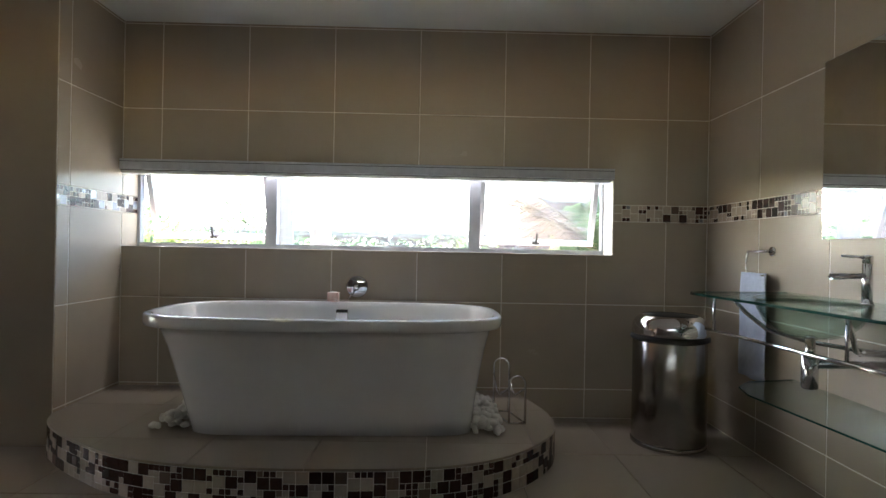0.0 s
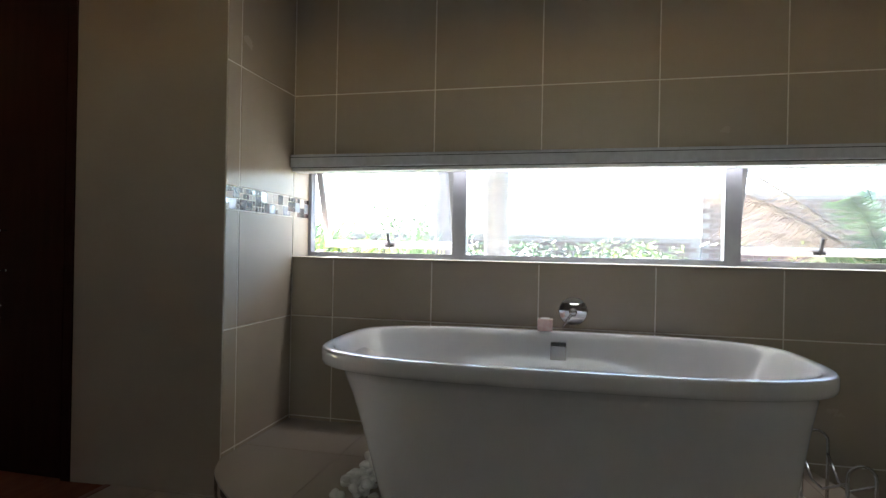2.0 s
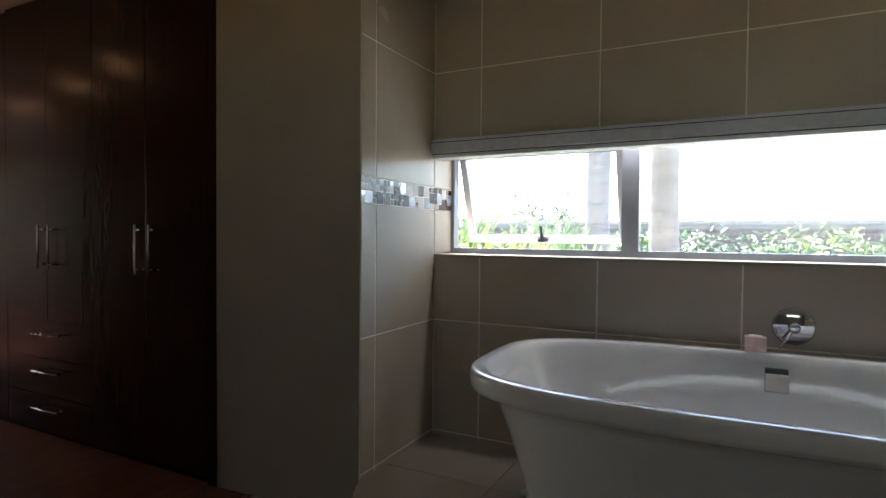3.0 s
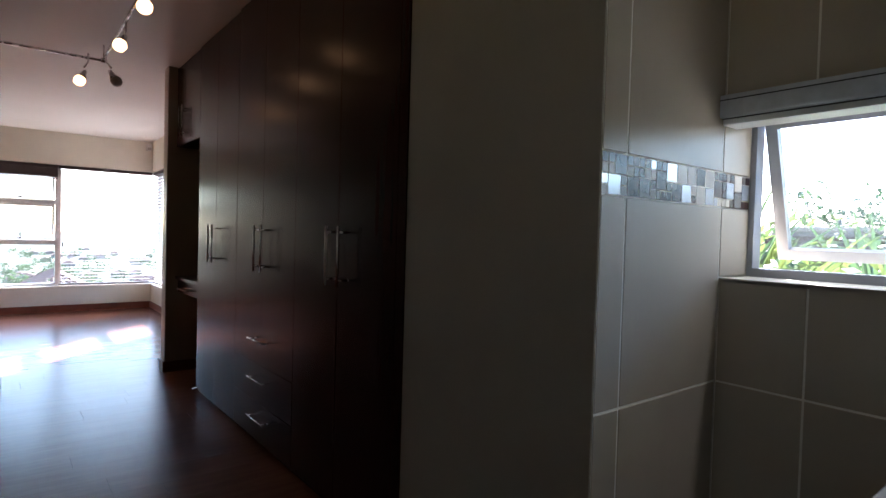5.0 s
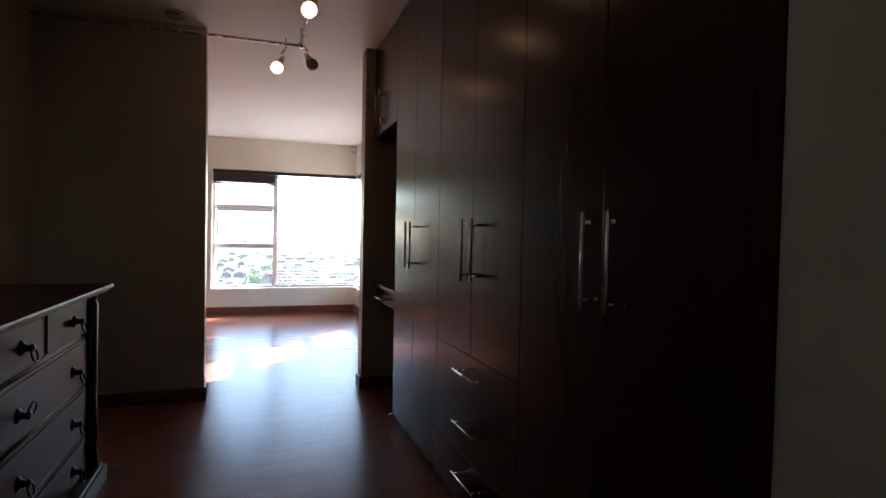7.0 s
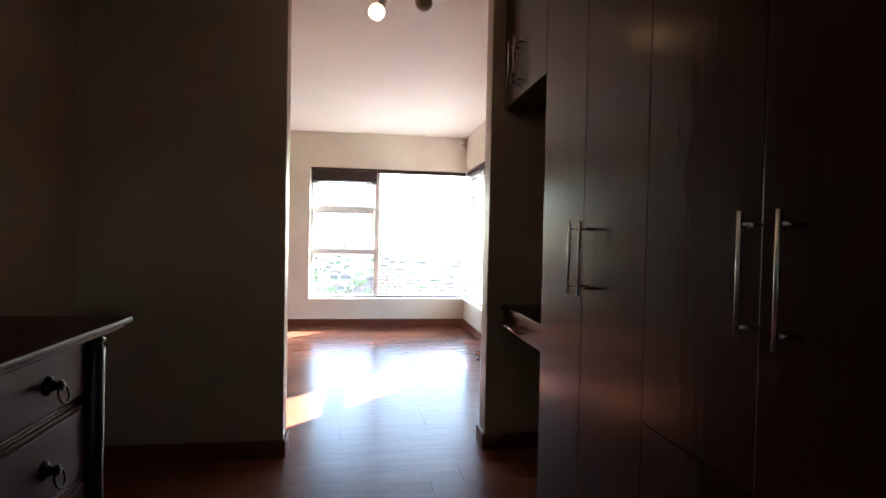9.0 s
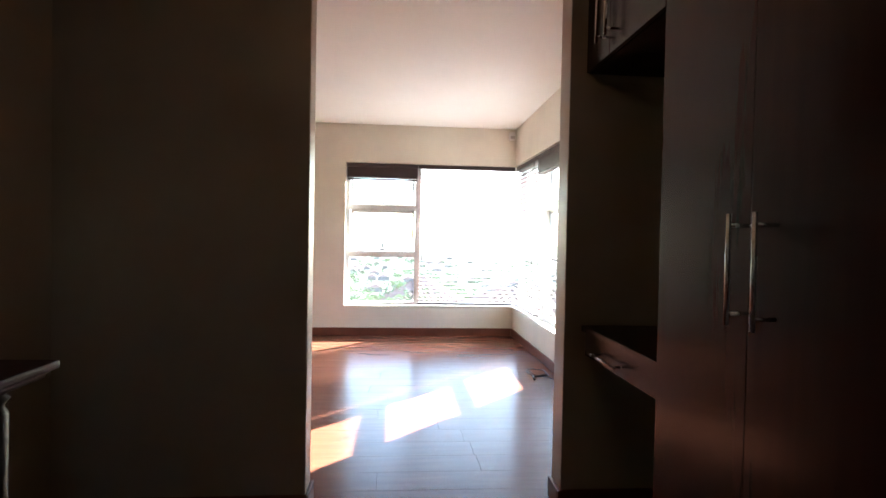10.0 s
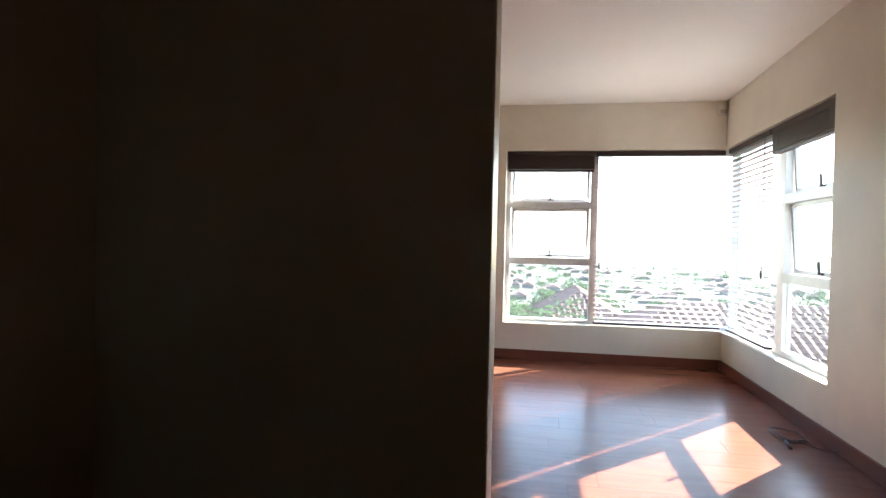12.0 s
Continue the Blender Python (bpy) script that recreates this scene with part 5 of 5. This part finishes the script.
def tile(parent, plane, at, u0, u1, z0, z1, material=M_TILE, g=0.003):
    """A wall tile with recessed joints; plane y: a face toward -y at y = at; plane x+ / x-: a face toward +x / -x."""
    u0, u1, z0, z1 = u0 + g, u1 - g, z0 + g, z1 - g
    if u1 - u0 < 0.004 or z1 - z0 < 0.004:
        return
    cu, cz = (u0 + u1) / 2, (z0 + z1) / 2
    if plane == "y":
        me = slab_mesh("tile", u1 - u0, T, z1 - z0, material)
        c = (cu, at + T / 2, cz)
    else:
        me = slab_mesh("tile", T, u1 - u0, z1 - z0, material)
        c = (at - T / 2 if plane == "x+" else at + T / 2, cu, cz)
    piece("tile", me, parent, c)


ROWS = (0.0, 0.187, 0.737, 1.280, 1.386, 1.945, 2.488, 2.53)
COLS = [X_ALC, -1.245] + [-1.245 + 0.5505 * k for k in range(1, 6)] + [2.02, X_EAST]
for _a, _b in zip(COLS, COLS[1:]):
    for _k, (_c, _d) in enumerate(zip(ROWS, ROWS[1:])):
        if _k == 3:
            continue
        if _a < WIN[1] and not (_d <= WIN[2] or _c >= WIN[3]):
            if _b > WIN[1] + 0.01:
                _low, _high = max(_c, WIN[2]), min(_d, WIN[3])
                _g = 0.003
                _bm = boxes((WIN[1] + 0.001, _b - _g, Y_BACK, Y_BACK + T, _low + (_g if _c >= WIN[2] else 0), _high - (_g if _d <= WIN[3] else 0)))
                if _c < WIN[2]:
                    box(_bm, _a + _g, _b - _g, Y_BACK, Y_BACK + T, _c + _g, WIN[2])
                if _d > WIN[3]:
                    box(_bm, _a + _g, _b - _g, Y_BACK, Y_BACK + T, WIN[3], _d - _g)
                part("tile", _bm, M_TILE, wall_window)
            else:
                if _c < WIN[2]:
                    tile(wall_window, "y", Y_BACK, _a, _b, _c, WIN[2] - 0.001)
                if _d > WIN[3]:
                    tile(wall_window, "y", Y_BACK, _a, _b, WIN[3] + 0.001, _d)
        else:
            tile(wall_window, "y", Y_BACK, _a, _b, _c, _d)
YA = (Y_PIL + 0.001, 3.19, Y_BACK)
for _a, _b in zip(YA, YA[1:]):
    for _k, (_c, _d) in enumerate(zip(ROWS, ROWS[1:])):
        if _k != 3:
            tile(wall_alcove, "x+", X_ALC, _a, _b, _c, _d)
tile(wall_alcove, "x+", X_ALC, Y_BACK, FY0, WIN[2] + 0.002, ROWS[3])
tile(wall_alcove, "x+", X_ALC, Y_BACK, FY0, ROWS[4], WIN[3])
YE = [Y_BACK, 3.12] + [3.12 - 0.55 * k for k in range(1, 9)]
for _b, _a in zip(YE, YE[1:]):
    for _k, (_c, _d) in enumerate(zip(ROWS, ROWS[1:])):
        if _k != 3:
            tile(wall_east, "x-", X_EAST, max(_a, Y_SOUTH), _b, _c, _d)

# mosaic: big and small squares on one small grid
U = 0.0265


def mosaic(n, rows, rng, silver=8):
    """Squares (col, row, size, kind) that fill n by rows units."""
    used = set()
    out = []
    for c in range(n):
        for r in range(rows):
            if (c, r) in used:
                continue
            big = c + 1 < n and r + 1 < rows and not any((c + i, r + j) in used for i in (0, 1) for j in (0, 1)) and rng.random() < 0.5
            s = 2 if big else 1
            for i in range(s):
                for j in range(s):
                    used.add((c + i, r + j))
            kind = rng.choices((0, 1, 2, 3), (46, 5, 42, silver) if s == 2 else (54, 5, 36, silver / 3))[0]
            out.append((c, r, s, kind))
    return out


def strip(parent, plane, at, u0, u1, seed, silver=3, z0=1.280):
    rng = random.Random(seed)
    n = int(round((u1 - u0) / U))
    w = (u1 - u0) / n
    for c, r, s, k in mosaic(n, 4, rng, silver):
        su, sz = w * s - 0.003, U * s - 0.003
        cu, cz = u0 + w * (c + s / 2), z0 + U * (r + s / 2)
        th = 0.007
        if plane == "y":
            piece("mosaic_piece", slab_mesh("mosaic_piece", su, th, sz, M_MOS[k], 0.0008), parent, (cu, at + th / 2 + 0.001, cz))
        else:
            piece("mosaic_piece", slab_mesh("mosaic_piece", th, su, sz, M_MOS[k], 0.0008), parent, (at - th / 2 - 0.001 if plane == "x+" else at + th / 2 + 0.001, cu, cz), rot=(0, rng.uniform(-0.012, 0.012), rng.uniform(-0.012, 0.012)))


strip(wall_window, "y", Y_BACK, WIN[1] + 0.004, X_EAST, 3)
strip(wall_alcove, "x+", X_ALC, Y_PIL + 0.002, FY0, 5, 22)
strip(wall_east, "x-", X_EAST, 1.9, Y_BACK - 0.001, 8)

# platform: mosaic edge and tiled top
_len = [0.0]
for _a, _b in zip(EDGE, EDGE[1:]):
    _len.append(_len[-1] + (_b - _a).length)


def at_len(s):
    k = max(0, min(len(_len) - 2, int(np.searchsorted(_len, s)) - 1))
    f = (s - _len[k]) / (_len[k + 1] - _len[k])
    d = (EDGE[k + 1] - EDGE[k]).normalized()
    return EDGE[k].lerp(EDGE[k + 1], f), d


_rng = random.Random(12)
_n = int(_len[-1] / U)
_count = 0
_rest = [bmesh.new() for _ in range(4)]
for _c, _r, _s, _k in mosaic(_n, 6, _rng, 0):
    _p, _d = at_len(U * (_c + _s / 2))
    _ang = math.atan2(_d.y, _d.x)
    _nrm = Vector((-_d.y, _d.x, 0))
    _z = 0.001 + U * 0.985 * (_r + _s / 2)
    _ctr = _p + _nrm * 0.0035 + Vector((0, 0, _z))
    if (_s == 2 or 0.9 < _p.x < 1.3) and _count < 300:
        piece("mosaic_piece", slab_mesh("mosaic_piece", U * _s - 0.0036, 0.007, U * 0.985 * _s - 0.0036, M_MOS[_k], 0.0008), platform, _ctr, rot=(0, 0, _ang))
        _count += 1
    else:
        _b = bmesh.new()
        _h = (U * _s - 0.0036) / 2
        box(_b, -_h, _h, -0.0035, 0.0035, -_h, _h)
        _b.transform(Matrix.Translation(_ctr) @ Matrix.Rotation(_ang, 4, "Z"))
        _me = bpy.data.meshes.new("piece_part")
        _b.to_mesh(_me)
        _b.free()
        _rest[_k].from_mesh(_me)
        bpy.data.meshes.remove(_me)
for _k in range(4):
    if len(_rest[_k].verts):
        tagged(part("mosaic_edge", _rest[_k], M_MOS[_k], platform), kind="stuff")


def clip_cell(poly, x0, x1, y0, y1):
    def cut(ps, f):
        out = []
        for a, b in zip(ps, ps[1:] + ps[:1]):
            fa, fb = f(a), f(b)
            if fa >= 0:
                out.append(a)
            if (fa >= 0) != (fb >= 0):
                t = fa / (fa - fb)
                out.append((a[0] + (b[0] - a[0]) * t, a[1] + (b[1] - a[1]) * t))
        return out
    for f in (lambda p: p[0] - x0, lambda p: x1 - p[0], lambda p: p[1] - y0, lambda p: y1 - p[1]):
        if poly:
            poly = cut(poly, f)
    return poly


_poly = [(p.x, p.y) for p in EDGE] + [(X_ALC + 0.001, 3.698), (X_ALC + 0.001, 3.075)]
_cx = (-1.5, -1.0, -0.5, 0.0, 0.5, 1.0, 1.5)
_cy = (2.2, 2.72, 3.27, 3.70)
for _a, _b in zip(_cx, _cx[1:]):
    for _c, _d in zip(_cy, _cy[1:]):
        _q = clip_cell(list(_poly), _a + 0.0015, _b - 0.0015, _c + 0.0015, _d - 0.0015)
        if len(_q) < 3 or not (max(p[0] for p in _q) - min(p[0] for p in _q) > 0.02):
            continue
        _bm = bmesh.new()
        rings(_bm, [[(x, y, PLAT_Z - 0.011) for x, y in _q], [(x, y, PLAT_Z) for x, y in _q]])
        for _f in _bm.faces:
            _f.smooth = False
        part("tile", _bm, M_FLOORTILE, platform)

# floor tiles
FT = 0.55
for _i in range(-7, 2):
    for _j in range(-8, 2):
        _x0, _x1 = max(1.5 + FT * _i, -2.05), min(1.5 + FT * (_i + 1), X_EAST)
        _y0, _y1 = max(3.06 + FT * _j, Y_SOUTH), min(3.06 + FT * (_j + 1), Y_BACK)
        if _x1 - _x0 < 0.02 or _y1 - _y0 < 0.02:
            continue
        if _x1 < X_ALC and _y0 > Y_PIL:
            continue
        piece("floor_tile", slab_mesh("floor_tile", _x1 - _x0 - 0.005, _y1 - _y0 - 0.005, 0.010, M_FLOORTILE, 0.0015), floor_bath, ((_x0 + _x1) / 2, (_y0 + _y1) / 2, -0.005))

# laminate planks, their length along y
_rng = random.Random(4)
PW, PL = 0.193, 1.28
_x = X_BED
_k = 0
while _x < -2.05:
    _y = -1.4 - _rng.random() * PL
    while _y < 3.65:
        _y0, _y1 = max(_y, -1.4), min(_y + PL, 3.655)
        _x1 = min(_x + PW, -2.05)
        if _y1 - _y0 > 0.03 and _x1 - _x > 0.01:
            piece("plank", slab_mesh("plank", _x1 - _x - 0.0004, _y1 - _y0 - 0.0004, 0.008, M_PLANK, 0.0004), floor_wood, ((_x + _x1) / 2, (_y0 + _y1) / 2, -0.004))
        _y += PL
    _x += PW
part("threshold", boxes((-2.065, -2.035, 0.95, Y_PIL, 0.0, 0.004), bevel=0.001), M_SKIRT, floor_bath, "thin dark strip between tile and laminate")

# bricks
BL, BH = 0.23, 0.083
_rng = random.Random(9)
for _own, _xa, _xb, _zt in ((garden_wall, -14.0, 2.148, 1.36), (annex, 2.16, 9.0, 2.10)):
    _bm = bmesh.new()
    _r = 0
    _z = 0.30
    while _z + BH <= _zt + 0.01:
        _x = _xa + (BL / 2 if _r % 2 else 0)
        while _x + BL <= _xb + 0.01:
            if -1.2 < _x < 3.6 and 0.9 < _z < 2.1:
                piece("brick", slab_mesh("brick", BL - 0.012, 0.02, BH - 0.012, M_BRICK, 0.002), _own, (_x + BL / 2, 11.005, _z + BH / 2))
            else:
                box(_bm, _x + 0.006, _x + BL - 0.006, 10.995, 11.013, _z + 0.006, _z + BH - 0.006)
            _x += BL
        _z += BH
        _r += 1
    tagged(part("brickwork", _bm, M_BRICK, _own), kind="stuff")
